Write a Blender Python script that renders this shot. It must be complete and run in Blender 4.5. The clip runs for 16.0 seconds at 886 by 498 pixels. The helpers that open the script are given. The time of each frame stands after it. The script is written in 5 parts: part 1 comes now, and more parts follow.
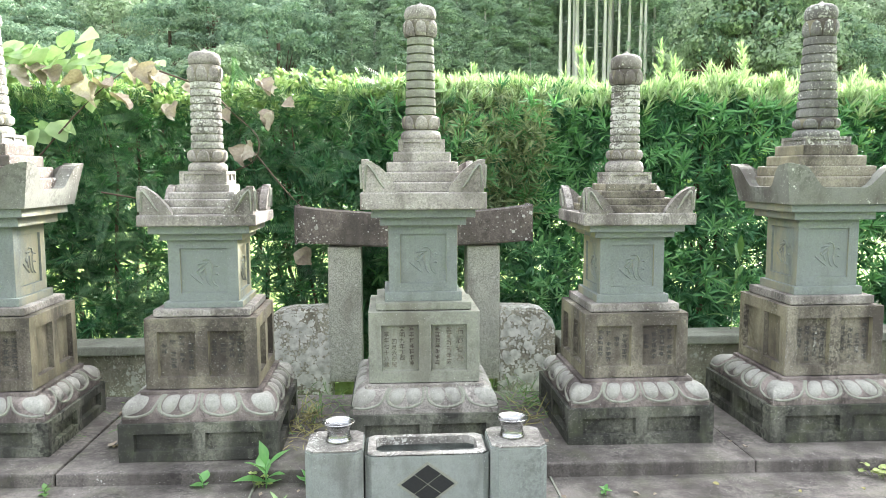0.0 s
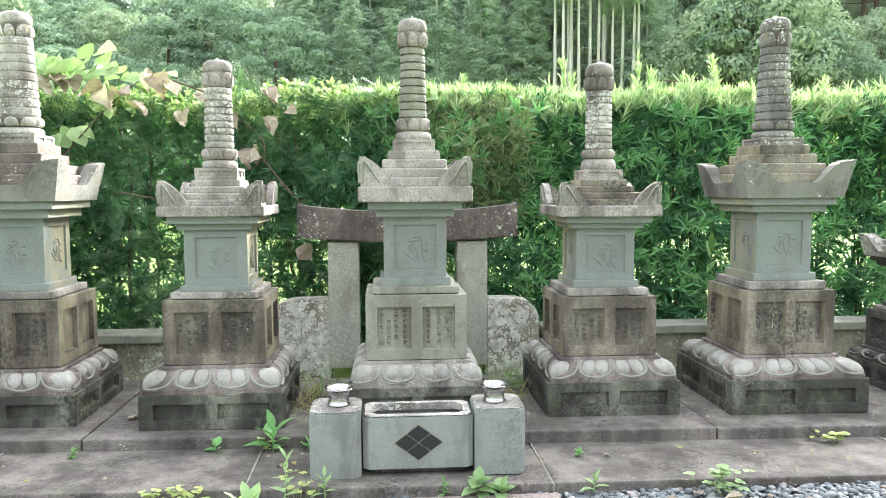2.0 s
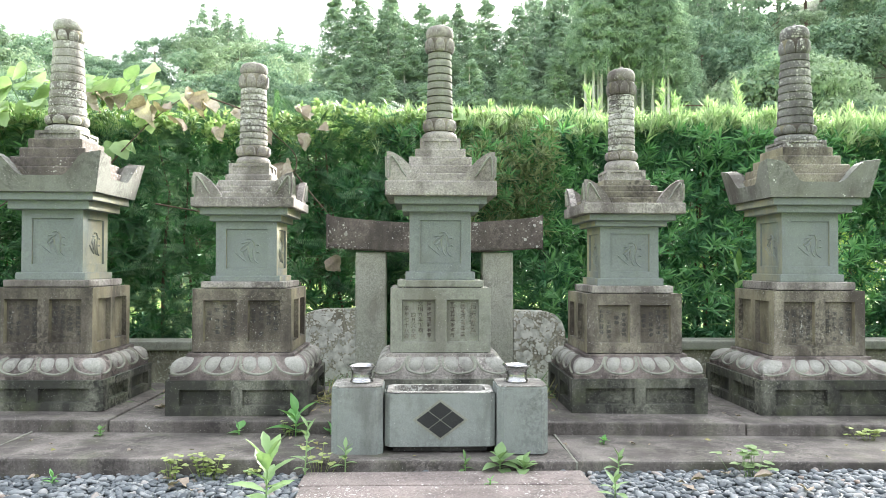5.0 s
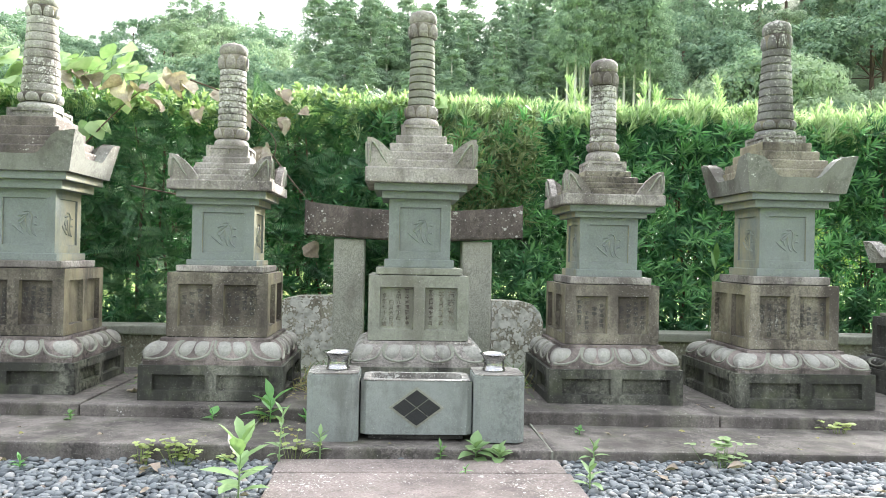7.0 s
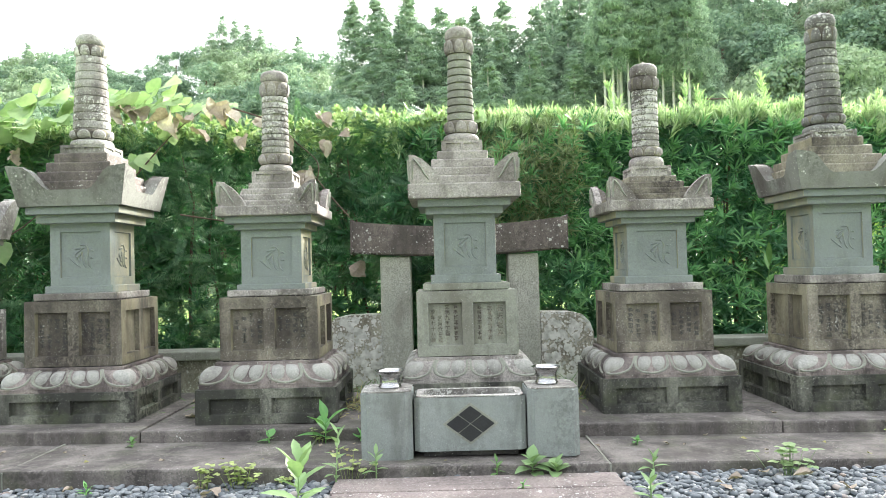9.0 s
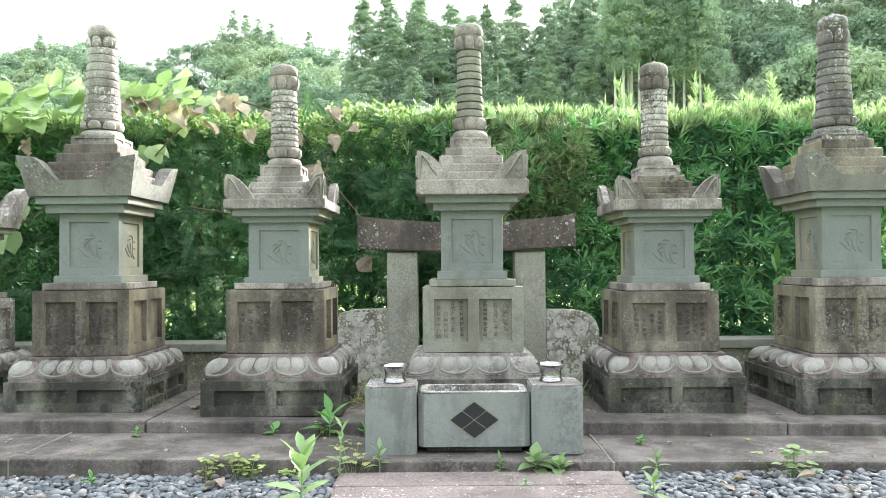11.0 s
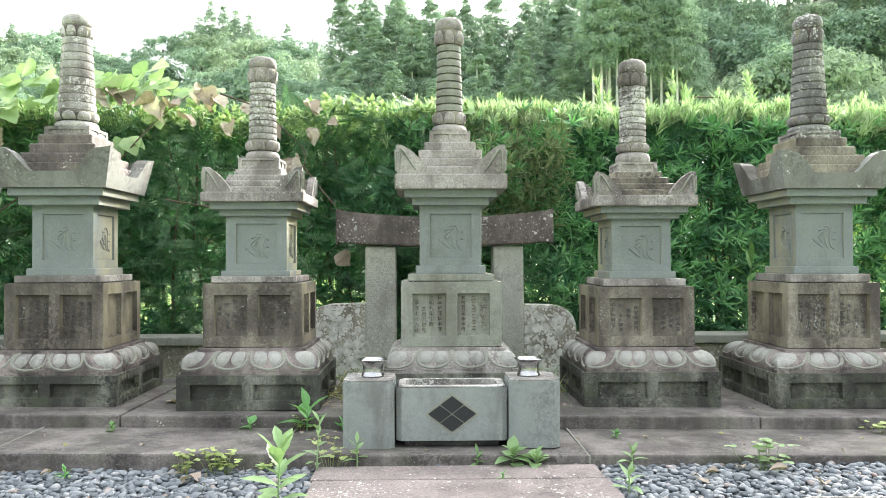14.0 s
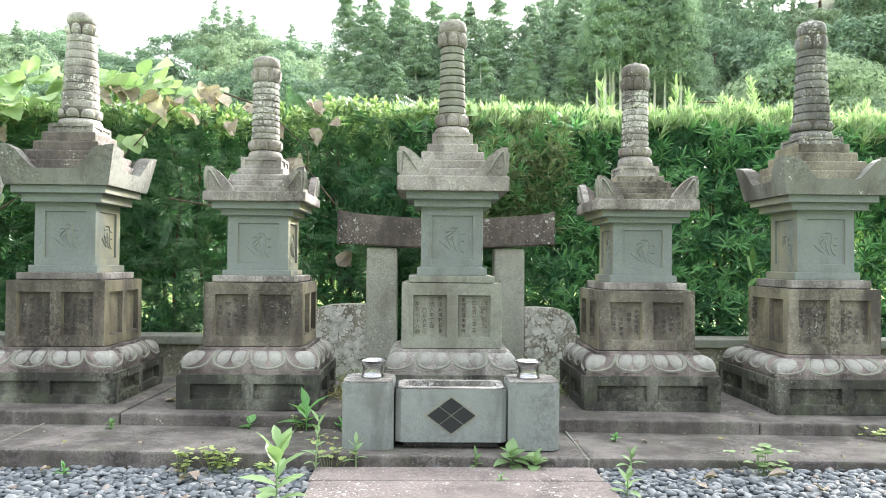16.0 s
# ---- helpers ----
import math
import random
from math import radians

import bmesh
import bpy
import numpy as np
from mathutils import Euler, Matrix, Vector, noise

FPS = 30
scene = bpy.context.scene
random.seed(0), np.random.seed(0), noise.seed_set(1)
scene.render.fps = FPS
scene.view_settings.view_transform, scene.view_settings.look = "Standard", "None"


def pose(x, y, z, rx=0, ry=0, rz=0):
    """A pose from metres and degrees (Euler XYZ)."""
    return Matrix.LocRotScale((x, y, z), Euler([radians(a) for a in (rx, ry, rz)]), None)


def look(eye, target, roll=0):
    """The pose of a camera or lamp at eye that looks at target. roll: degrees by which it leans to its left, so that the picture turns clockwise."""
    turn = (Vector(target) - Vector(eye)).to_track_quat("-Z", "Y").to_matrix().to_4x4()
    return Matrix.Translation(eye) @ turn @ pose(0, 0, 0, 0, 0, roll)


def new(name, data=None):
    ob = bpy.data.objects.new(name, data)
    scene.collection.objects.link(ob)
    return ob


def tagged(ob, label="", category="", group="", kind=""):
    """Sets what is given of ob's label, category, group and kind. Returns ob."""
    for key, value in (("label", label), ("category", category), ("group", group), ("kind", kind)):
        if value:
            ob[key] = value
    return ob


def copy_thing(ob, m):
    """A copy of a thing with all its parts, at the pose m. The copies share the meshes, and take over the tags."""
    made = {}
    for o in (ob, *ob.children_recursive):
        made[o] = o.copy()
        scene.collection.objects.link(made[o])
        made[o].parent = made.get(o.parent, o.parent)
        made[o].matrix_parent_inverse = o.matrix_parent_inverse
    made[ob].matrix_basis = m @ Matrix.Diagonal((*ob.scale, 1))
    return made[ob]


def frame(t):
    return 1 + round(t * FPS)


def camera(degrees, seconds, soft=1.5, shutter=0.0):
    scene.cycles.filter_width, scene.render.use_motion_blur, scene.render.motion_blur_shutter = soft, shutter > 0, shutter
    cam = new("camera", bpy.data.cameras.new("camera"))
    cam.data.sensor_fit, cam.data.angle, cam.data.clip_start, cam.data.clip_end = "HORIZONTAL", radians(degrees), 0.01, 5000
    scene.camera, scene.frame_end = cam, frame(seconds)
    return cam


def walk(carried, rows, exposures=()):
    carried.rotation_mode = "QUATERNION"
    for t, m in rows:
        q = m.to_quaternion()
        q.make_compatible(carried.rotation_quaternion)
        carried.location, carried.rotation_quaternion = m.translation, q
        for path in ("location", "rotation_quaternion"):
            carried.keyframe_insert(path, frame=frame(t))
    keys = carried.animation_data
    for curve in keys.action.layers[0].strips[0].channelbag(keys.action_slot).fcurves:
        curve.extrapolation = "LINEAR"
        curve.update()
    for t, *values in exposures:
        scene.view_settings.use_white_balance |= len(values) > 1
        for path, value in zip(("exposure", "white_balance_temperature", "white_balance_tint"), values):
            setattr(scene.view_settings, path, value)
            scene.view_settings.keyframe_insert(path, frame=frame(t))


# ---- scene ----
cam = camera(60.5, 16.0, soft=0.75)
PATH = [
    (0, (-0.124, -0.021, 1.396), (0.014, 1.964, 1.195), -0.2),
    (0.5, (-0.114, -0.139, 1.37), (0.004, 1.846, 1.155), 0.4),
    (1, (-0.087, -0.28, 1.376), (-0.03, 1.71, 1.183), 0.5),
    (1.5, (-0.106, -0.33, 1.351), (-0.073, 1.662, 1.175), -0.3),
    (2, (-0.118, -0.34, 1.306), (0.029, 1.648, 1.15), -0.3),
    (2.5, (-0.104, -0.375, 1.203), (0.007, 1.619, 1.095), -0.6),
    (3, (-0.096, -0.393, 1.068), (-0.032, 1.606, 1.086), -0.1),
    (3.5, (-0.087, -0.425, 0.986), (-0.049, 1.572, 1.102), 0.8),
    (4, (-0.09, -0.425, 0.97), (-0.044, 1.572, 1.07), 1.0),
    (4.5, (-0.092, -0.415, 0.964), (-0.041, 1.583, 1.028), 0.2),
    (7, (-0.094, -0.384, 0.948), (0.027, 1.613, 0.962), 1.2),
    (7.5, (-0.092, -0.38, 0.951), (0.018, 1.617, 0.97), 1.2),
    (8, (-0.089, -0.384, 0.952), (-0.021, 1.615, 0.982), 0.1),
    (8.5, (-0.095, -0.382, 0.952), (-0.062, 1.617, 0.993), -1.1),
    (9, (-0.099, -0.382, 0.955), (-0.095, 1.617, 1.004), -1.5),
    (9.5, (-0.098, -0.382, 0.953), (-0.117, 1.617, 1.008), -1.3),
    (12, (-0.098, -0.387, 0.95), (-0.093, 1.613, 0.982), 0.1),
    (12.5, (-0.097, -0.385, 0.948), (-0.071, 1.615, 0.979), -0.0),
    (13, (-0.098, -0.387, 0.946), (-0.062, 1.613, 0.975), -0.2),
    (13.5, (-0.099, -0.388, 0.95), (-0.058, 1.611, 0.976), -0.4),
    (14, (-0.101, -0.387, 0.949), (-0.058, 1.612, 0.977), -0.2),
    (14.5, (-0.101, -0.389, 0.946), (-0.063, 1.61, 0.977), 0.3),
    (15, (-0.103, -0.389, 0.947), (-0.073, 1.611, 0.979), 0.4),
    (15.5, (-0.103, -0.388, 0.946), (-0.07, 1.611, 0.977), 0.5),
    (16, (-0.1, -0.39, 0.948), (-0.061, 1.61, 0.981), 0.5),
]
walk(cam, [(t, look(eye, target, roll)) for t, eye, target, roll in PATH], [(0.0, 2.4), (2.0, 2.38), (3.4, 2.2), (4.6, 2.18), (16.0, 2.18)])

# ---- light ----
SUN_EL, SUN_AZ = radians(28), radians(35)   # behind the hedge, to the right
world = bpy.data.worlds.new("sky")
scene.world = world
world.use_nodes = True
wn, wl = world.node_tree.nodes, world.node_tree.links
wn.clear()
sky = wn.new("ShaderNodeTexSky")
sky.sky_type, sky.sun_disc = "NISHITA", False
sky.sun_elevation, sky.sun_rotation = SUN_EL, SUN_AZ
sky.air_density, sky.dust_density, sky.ozone_density = 1.0, 4.0, 1.0
pale = wn.new("ShaderNodeHueSaturation")
pale.inputs["Saturation"].default_value = 0.25
back = wn.new("ShaderNodeBackground")
back.inputs["Strength"].default_value = 0.15
wout = wn.new("ShaderNodeOutputWorld")
wl.new(sky.outputs[0], pale.inputs["Color"])
# hazy overcast: the zenith brighter than the horizon
around = wn.new("ShaderNodeTexCoord")
split = wn.new("ShaderNodeSeparateXYZ")
lift = wn.new("ShaderNodeMapRange")
lift.inputs["From Min"].default_value, lift.inputs["From Max"].default_value = 0.0, 1.0
lift.inputs["To Min"].default_value, lift.inputs["To Max"].default_value = 0.3, 2.65
shade = wn.new("ShaderNodeVectorMath")
shade.operation = "SCALE"
wl.new(around.outputs["Generated"], split.inputs[0])
wl.new(split.outputs["Z"], lift.inputs["Value"])
wl.new(pale.outputs[0], shade.inputs[0])
wl.new(lift.outputs[0], shade.inputs["Scale"])
wl.new(shade.outputs[0], back.inputs["Color"])
wl.new(back.outputs[0], wout.inputs["Surface"])
sun_data = bpy.data.lights.new("sun", "SUN")
sun_data.energy, sun_data.angle, sun_data.color = 3.0, radians(4), (1.0, 0.96, 0.88)
sun = new("sun", sun_data)
sun_from = Vector((math.sin(SUN_AZ) * math.cos(SUN_EL), math.cos(SUN_AZ) * math.cos(SUN_EL), math.sin(SUN_EL)))
sun.matrix_world = look(sun_from * 30, (0, 0, 0))


# ---- materials ----
def shader(name):
    m = bpy.data.materials.new(name)
    m.use_nodes = True
    nt = m.node_tree
    nt.nodes.clear()
    out = nt.nodes.new("ShaderNodeOutputMaterial")
    bsdf = nt.nodes.new("ShaderNodeBsdfPrincipled")
    nt.links.new(bsdf.outputs[0], out.inputs["Surface"])
    return m, nt, bsdf, out


def tex(nt, kind, vec, scale, detail=4.0, rough=0.55):
    n = nt.nodes.new("ShaderNodeTex" + kind)
    n.inputs["Scale"].default_value = scale
    if kind == "Noise":
        n.inputs["Detail"].default_value, n.inputs["Roughness"].default_value = detail, rough
    nt.links.new(vec, n.inputs["Vector"])
    return n


def ramp(nt, value, stops):
    r = nt.nodes.new("ShaderNodeValToRGB")
    while len(r.color_ramp.elements) < len(stops):
        r.color_ramp.elements.new(0.5)
    for e, (p, c) in zip(r.color_ramp.elements, stops):
        e.position = p
        e.color = (*c, 1) if len(c) == 3 else c
    nt.links.new(value, r.inputs[0])
    return r.outputs[0]


def grey(v):
    return (v, v, v)


def blend(nt, fac, a, b, mode="MIX"):
    n = nt.nodes.new("ShaderNodeMix")
    n.data_type, n.blend_type = "RGBA", mode
    for sock, v in ((n.inputs["Factor"], fac), (n.inputs["A"], a), (n.inputs["B"], b)):
        if isinstance(v, (int, float)):
            sock.default_value = v
        elif isinstance(v, tuple):
            sock.default_value = (*v, 1)
        else:
            nt.links.new(v, sock)
    return n.outputs["Result"]


def calc(nt, op, a, b=0.0):
    n = nt.nodes.new("ShaderNodeMath")
    n.operation = op
    for sock, v in ((n.inputs[0], a), (n.inputs[1], b)):
        if isinstance(v, (int, float)):
            sock.default_value = v
        else:
            nt.links.new(v, sock)
    return n.outputs[0]


def position(nt, stretch=(1, 1, 1)):
    g = nt.nodes.new("ShaderNodeNewGeometry")
    m = nt.nodes.new("ShaderNodeMapping")
    m.inputs["Scale"].default_value = stretch
    nt.links.new(g.outputs["Position"], m.inputs["Vector"])
    return m.outputs[0]


def bump(nt, bsdf, height, strength, distance=0.01):
    b = nt.nodes.new("ShaderNodeBump")
    b.inputs["Strength"].default_value, b.inputs["Distance"].default_value = strength, distance
    nt.links.new(height, b.inputs["Height"])
    nt.links.new(b.outputs[0], bsdf.inputs["Normal"])


def stone(name, light, dark, stain, stain_amount=0.5, spots=0.3, moss=0.0, grain=260, spot_scale=34, rough=0.85, speckle=1.0, salt=(130, 0.62, 1.25), crust=0.68, cover=(0.36, 0.64), ochre=0.0):
    """Weathered dressed stone: fine grain, cloudy tone, brown-black weathering with runs, pale lichen spots."""
    m, nt, bsdf, out = shader(name)
    p = position(nt)
    fine = tex(nt, "Noise", p, grain, 3, 0.7)
    cloud = tex(nt, "Noise", p, 5.0, 6, 0.6)
    col = blend(nt, ramp(nt, cloud.outputs[0], [(0.32, grey(0)), (0.68, grey(1))]), dark, light)
    col = blend(nt, 0.35, col, ramp(nt, fine.outputs[0], [(0.25, grey(0.25)), (0.75, grey(0.78))]), "SOFT_LIGHT")
    runs = tex(nt, "Noise", position(nt, (5, 5, 0.9)), 1.6, 5, 0.6)
    patch = tex(nt, "Noise", p, 2.6, 6, 0.62)
    mixed = calc(nt, "ADD", calc(nt, "MULTIPLY", runs.outputs[0], 0.5), calc(nt, "MULTIPLY", patch.outputs[0], 0.5))
    edge = 0.66 - 0.3 * stain_amount
    weather = ramp(nt, mixed, [(edge - 0.05, grey(0)), (edge + 0.02, grey(0.6)), (edge + 0.09, grey(1))])
    weather = calc(nt, "MULTIPLY", weather, min(0.95, 0.5 + 0.6 * stain_amount))
    speck = ramp(nt, tex(nt, "Noise", p, salt[0], 5, 0.75).outputs[0], [(0.36, grey(salt[1])), (0.5, grey(1)), (0.66, grey(salt[2]))])
    col = blend(nt, speckle, col, speck, "MULTIPLY")
    col = blend(nt, weather, col, stain)
    # black mildew: fine mottling that gathers in patches
    gather = ramp(nt, tex(nt, "Noise", position(nt, (1, 1, 0.6)), 4.6, 5, 0.65).outputs[0], [(0.46, grey(0)), (0.62, grey(1))])
    mottle = ramp(nt, tex(nt, "Noise", p, 48, 6, 0.72).outputs[0], [(0.46, grey(0)), (0.54, grey(1))])
    col = blend(nt, calc(nt, "MULTIPLY", calc(nt, "MULTIPLY", gather, mottle), min(0.95, 1.6 * stain_amount ** 1.5)), col, tuple(0.55 * c for c in stain))
    if moss:
        green = tex(nt, "Noise", p, 7.0, 7, 0.7)
        col = blend(nt, calc(nt, "MULTIPLY", ramp(nt, green.outputs[0], [(0.5, grey(0)), (0.66, grey(1))]), moss), col, (0.11, 0.13, 0.06))
    if spots:
        cells = tex(nt, "Voronoi", p, spot_scale)
        cells2 = tex(nt, "Voronoi", p, spot_scale * 3.1)
        where = tex(nt, "Noise", p, 4.3, 5, 0.6)
        limit = ramp(nt, where.outputs[0], [(cover[0], grey(0)), (cover[1], grey(spots))])
        wob = calc(nt, "MULTIPLY", tex(nt, "Noise", p, 120, 3).outputs[0], 0.22)
        big = calc(nt, "LESS_THAN", calc(nt, "ADD", cells.outputs["Distance"], wob), calc(nt, "ADD", limit, 0.06))
        small = calc(nt, "LESS_THAN", calc(nt, "ADD", cells2.outputs["Distance"], wob), calc(nt, "ADD", limit, 0.09))
        dots = calc(nt, "LESS_THAN", tex(nt, "Voronoi", p, 130).outputs["Distance"], calc(nt, "MULTIPLY", ramp(nt, tex(nt, "Noise", p, 9, 4).outputs[0], [(0.45, grey(0)), (0.62, grey(1))]), 0.12 + 0.25 * spots))
        spot = calc(nt, "MULTIPLY", calc(nt, "MAXIMUM", calc(nt, "MAXIMUM", big, small), dots), crust)
        col = blend(nt, spot, col, ramp(nt, tex(nt, "Noise", p, 24, 4).outputs[0], [(0.35, (0.36, 0.36, 0.32)), (0.62, (0.66, 0.66, 0.61))]))
    # yellowish lichen on the side faces, also painting in their sunlit warmth
    if ochre:
        side = nt.nodes.new("ShaderNodeSeparateXYZ")
        nt.links.new(nt.nodes.new("ShaderNodeNewGeometry").outputs["Normal"], side.inputs[0])
        facing = ramp(nt, calc(nt, "ABSOLUTE", side.outputs["X"]), [(0.6, grey(0)), (0.9, grey(1))])
        film = ramp(nt, tex(nt, "Noise", position(nt, (1, 1, 0.5)), 6.0, 5, 0.65).outputs[0], [(0.36, grey(0)), (0.62, grey(1))])
        col = blend(nt, calc(nt, "MULTIPLY", calc(nt, "MULTIPLY", facing, film), ochre), col, (0.34, 0.31, 0.19))
    nt.links.new(col, bsdf.inputs["Base Color"])
    bsdf.inputs["Roughness"].default_value = rough
    h = calc(nt, "ADD", calc(nt, "MULTIPLY", fine.outputs[0], 0.25), tex(nt, "Noise", p, 60, 6, 0.7).outputs[0])
    bump(nt, bsdf, h, 0.42, 0.004)
    return m


GREY = stone("grey_green_stone", (0.195, 0.221, 0.204), (0.162, 0.184, 0.172), (0.095, 0.099, 0.081), 0.2, 0.05, speckle=0.4, ochre=0.75)
PALE = stone("clean_pale_stone", (0.25, 0.26, 0.212), (0.19, 0.198, 0.159), (0.1, 0.092, 0.07), 0.35, 0.12, speckle=0.4)
BROWN = stone("brown_weathered_stone", (0.275, 0.255, 0.196), (0.15, 0.132, 0.103), (0.036, 0.028, 0.023), 0.6, 0.2, spot_scale=60, ochre=0.5)
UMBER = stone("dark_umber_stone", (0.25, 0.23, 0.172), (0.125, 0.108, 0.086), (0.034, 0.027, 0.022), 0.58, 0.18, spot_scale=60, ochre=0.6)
BLOCK = stone("plinth_stone", (0.211, 0.216, 0.172), (0.11, 0.113, 0.087), (0.019, 0.02, 0.015), 0.72, 0.2, 0.3, spot_scale=62, crust=0.55)
BAND = stone("flared_roof_stone", (0.211, 0.221, 0.193), (0.15, 0.151, 0.13), (0.06, 0.05, 0.041), 0.48, 0.22, speckle=0.4)
TROUGH = stone("stained_grey_stone", (0.235, 0.26, 0.239), (0.19, 0.213, 0.196), (0.06, 0.055, 0.046), 0.34, 0.14, speckle=0.28)
TOPS = stone("roof_stone", (0.355, 0.333, 0.302), (0.2, 0.182, 0.162), (0.062, 0.05, 0.044), 0.5, 0.24, spot_scale=55)
LICHEN = stone("lichened_stone", (0.35, 0.34, 0.305), (0.175, 0.16, 0.142), (0.045, 0.038, 0.034), 0.5, 0.6, 0.1, spot_scale=52)
HOARY = stone("lichen_whitened_stone", (0.42, 0.41, 0.375), (0.25, 0.235, 0.21), (0.07, 0.058, 0.05), 0.36, 0.62, 0.05, spot_scale=40)
DARKRING = stone("sooty_lichened_stone", (0.325, 0.325, 0.305), (0.175, 0.17, 0.158), (0.05, 0.045, 0.042), 0.48, 0.5, 0.1, spot_scale=46)
SKIRT = stone("lotus_stone", (0.285, 0.247, 0.222), (0.135, 0.112, 0.102), (0.036, 0.028, 0.025), 0.55, 0.15, speckle=0.7)
SMOOTHED = stone("worn_petal_stone", (0.345, 0.345, 0.309), (0.242, 0.239, 0.21), (0.103, 0.094, 0.083), 0.35, 0.12, speckle=0.4)
SOOTY = stone("blackened_stone", (0.1, 0.098, 0.086), (0.06, 0.058, 0.051), (0.025, 0.024, 0.022), 0.6, 0.3)
GRANITE = stone("speckled_granite", (0.42, 0.425, 0.363), (0.31, 0.315, 0.263), (0.13, 0.12, 0.096), 0.3, 0.34, 0.1, grain=190, spot_scale=32, salt=(190, 0.4, 1.4))
LINTEL = stone("dark_purple_stone", (0.188, 0.161, 0.139), (0.107, 0.089, 0.079), (0.045, 0.038, 0.034), 0.5, 0.34, spot_scale=19)
WALLSTONE = stone("lichen_wall_stone", (0.3, 0.285, 0.229), (0.18, 0.165, 0.129), (0.07, 0.06, 0.048), 0.45, 0.5, 0.25, spot_scale=30)
ENDSTONE = stone("lichen_patched_stone", (0.42, 0.4, 0.325), (0.25, 0.232, 0.18), (0.1, 0.085, 0.062), 0.42, 0.58, 0.25, spot_scale=21, salt=(100, 0.4, 1.5), crust=1.0, cover=(0.2, 0.52))
STEP = stone("step_stone", (0.198, 0.18, 0.161), (0.118, 0.106, 0.095), (0.036, 0.031, 0.027), 0.55, 0.16, 0.25)
PAVING = stone("paving_stone", (0.233, 0.195, 0.178), (0.15, 0.126, 0.116), (0.062, 0.048, 0.044), 0.4, 0.28, 0.08)
BLACK = stone("black_polished_stone", (0.014, 0.017, 0.017), (0.009, 0.011, 0.011), (0.02, 0.02, 0.017), 0.2, 0.0, rough=0.55)


def steel():
    m, nt, bsdf, out = shader("stainless_steel")
    p = position(nt, (1, 1, 30))
    n = tex(nt, "Noise", p, 40, 3)
    nt.links.new(ramp(nt, n.outputs[0], [(0.3, grey(0.3)), (0.7, grey(0.44))]), bsdf.inputs["Base Color"])
    nt.links.new(ramp(nt, n.outputs[0], [(0.3, grey(0.16)), (0.7, grey(0.3))]), bsdf.inputs["Roughness"])
    bsdf.inputs["Metallic"].default_value = 1.0
    return m


def leaf_stuff(name, a, b, c, glow=0.45, rough=0.5, scale=1.4, gloss=0.4, through_tint=(1.0, 1.12, 0.6), single=0.6):
    """Leaves: colour by leaf and by patch, light passing through."""
    m, nt, bsdf, out = shader(name)
    g = nt.nodes.new("ShaderNodeNewGeometry")
    patch = tex(nt, "Noise", g.outputs["Position"], scale, 4)
    near = tex(nt, "Noise", g.outputs["Position"], scale * 5.5, 3)
    mix = calc(nt, "ADD", calc(nt, "MULTIPLY", g.outputs["Random Per Island"], single), calc(nt, "MULTIPLY", patch.outputs[0], 0.45))
    sharp = ramp(nt, near.outputs[0], [(0.38, grey(-0.3 if single < 0.5 else -0.12)), (0.64, grey(0.42 if single < 0.5 else 0.15))])
    mix = calc(nt, "ADD", mix, sharp)
    col = ramp(nt, mix, [(0.12, a), (0.5, b), (0.95, c)])
    nt.links.new(col, bsdf.inputs["Base Color"])
    bsdf.inputs["Roughness"].default_value = rough
    bsdf.inputs["Specular IOR Level"].default_value = gloss
    tr = nt.nodes.new("ShaderNodeBsdfTranslucent")
    nt.links.new(blend(nt, 1.0, col, through_tint, "MULTIPLY"), tr.inputs["Color"])
    ms = nt.nodes.new("ShaderNodeMixShader")
    ms.inputs[0].default_value = glow
    nt.links.new(bsdf.outputs[0], ms.inputs[1])
    nt.links.new(tr.outputs[0], ms.inputs[2])
    nt.links.new(ms.outputs[0], out.inputs["Surface"])
    return m


STEEL = steel()
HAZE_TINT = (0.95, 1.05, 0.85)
MAKI = leaf_stuff("hedge_leaf", (0.014, 0.058, 0.029), (0.05, 0.165, 0.072), (0.145, 0.335, 0.146), 0.26, single=0.3, through_tint=(0.85, 1.0, 0.6))
MAKI_NEW = leaf_stuff("hedge_new_leaf", (0.18, 0.31, 0.132), (0.31, 0.435, 0.224), (0.5, 0.59, 0.414), 0.4, 0.7, gloss=0.2, through_tint=(0.95, 1.0, 0.7))
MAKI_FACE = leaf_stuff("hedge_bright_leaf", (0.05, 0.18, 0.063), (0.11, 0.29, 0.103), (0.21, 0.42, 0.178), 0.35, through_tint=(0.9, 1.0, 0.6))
YEW = leaf_stuff("yew_leaf", (0.016, 0.05, 0.028), (0.062, 0.15, 0.071), (0.22, 0.345, 0.184), 0.24, scale=1.6, single=0.2)
SHRUB = leaf_stuff("shrub_new_leaf", (0.17, 0.29, 0.1), (0.28, 0.41, 0.17), (0.44, 0.54, 0.3), 0.4, through_tint=(0.95, 1.0, 0.7))
OLIVE = leaf_stuff("dull_hedge_leaf", (0.07, 0.11, 0.045), (0.16, 0.225, 0.1), (0.33, 0.38, 0.21), 0.3, scale=3)
VINE = leaf_stuff("vine_leaf", (0.16, 0.28, 0.11), (0.27, 0.41, 0.18), (0.41, 0.53, 0.28), 0.34, scale=6, through_tint=(0.98, 1.0, 0.8))
CLOVER = leaf_stuff("yellow_green_leaf", (0.18, 0.27, 0.08), (0.3, 0.39, 0.13), (0.45, 0.52, 0.22), 0.35, scale=8, through_tint=(0.95, 1.0, 0.55))
DEAD = leaf_stuff("dead_leaf", (0.17, 0.135, 0.105), (0.31, 0.26, 0.21), (0.56, 0.51, 0.44), 0.2, 0.8, scale=14, gloss=0.1)
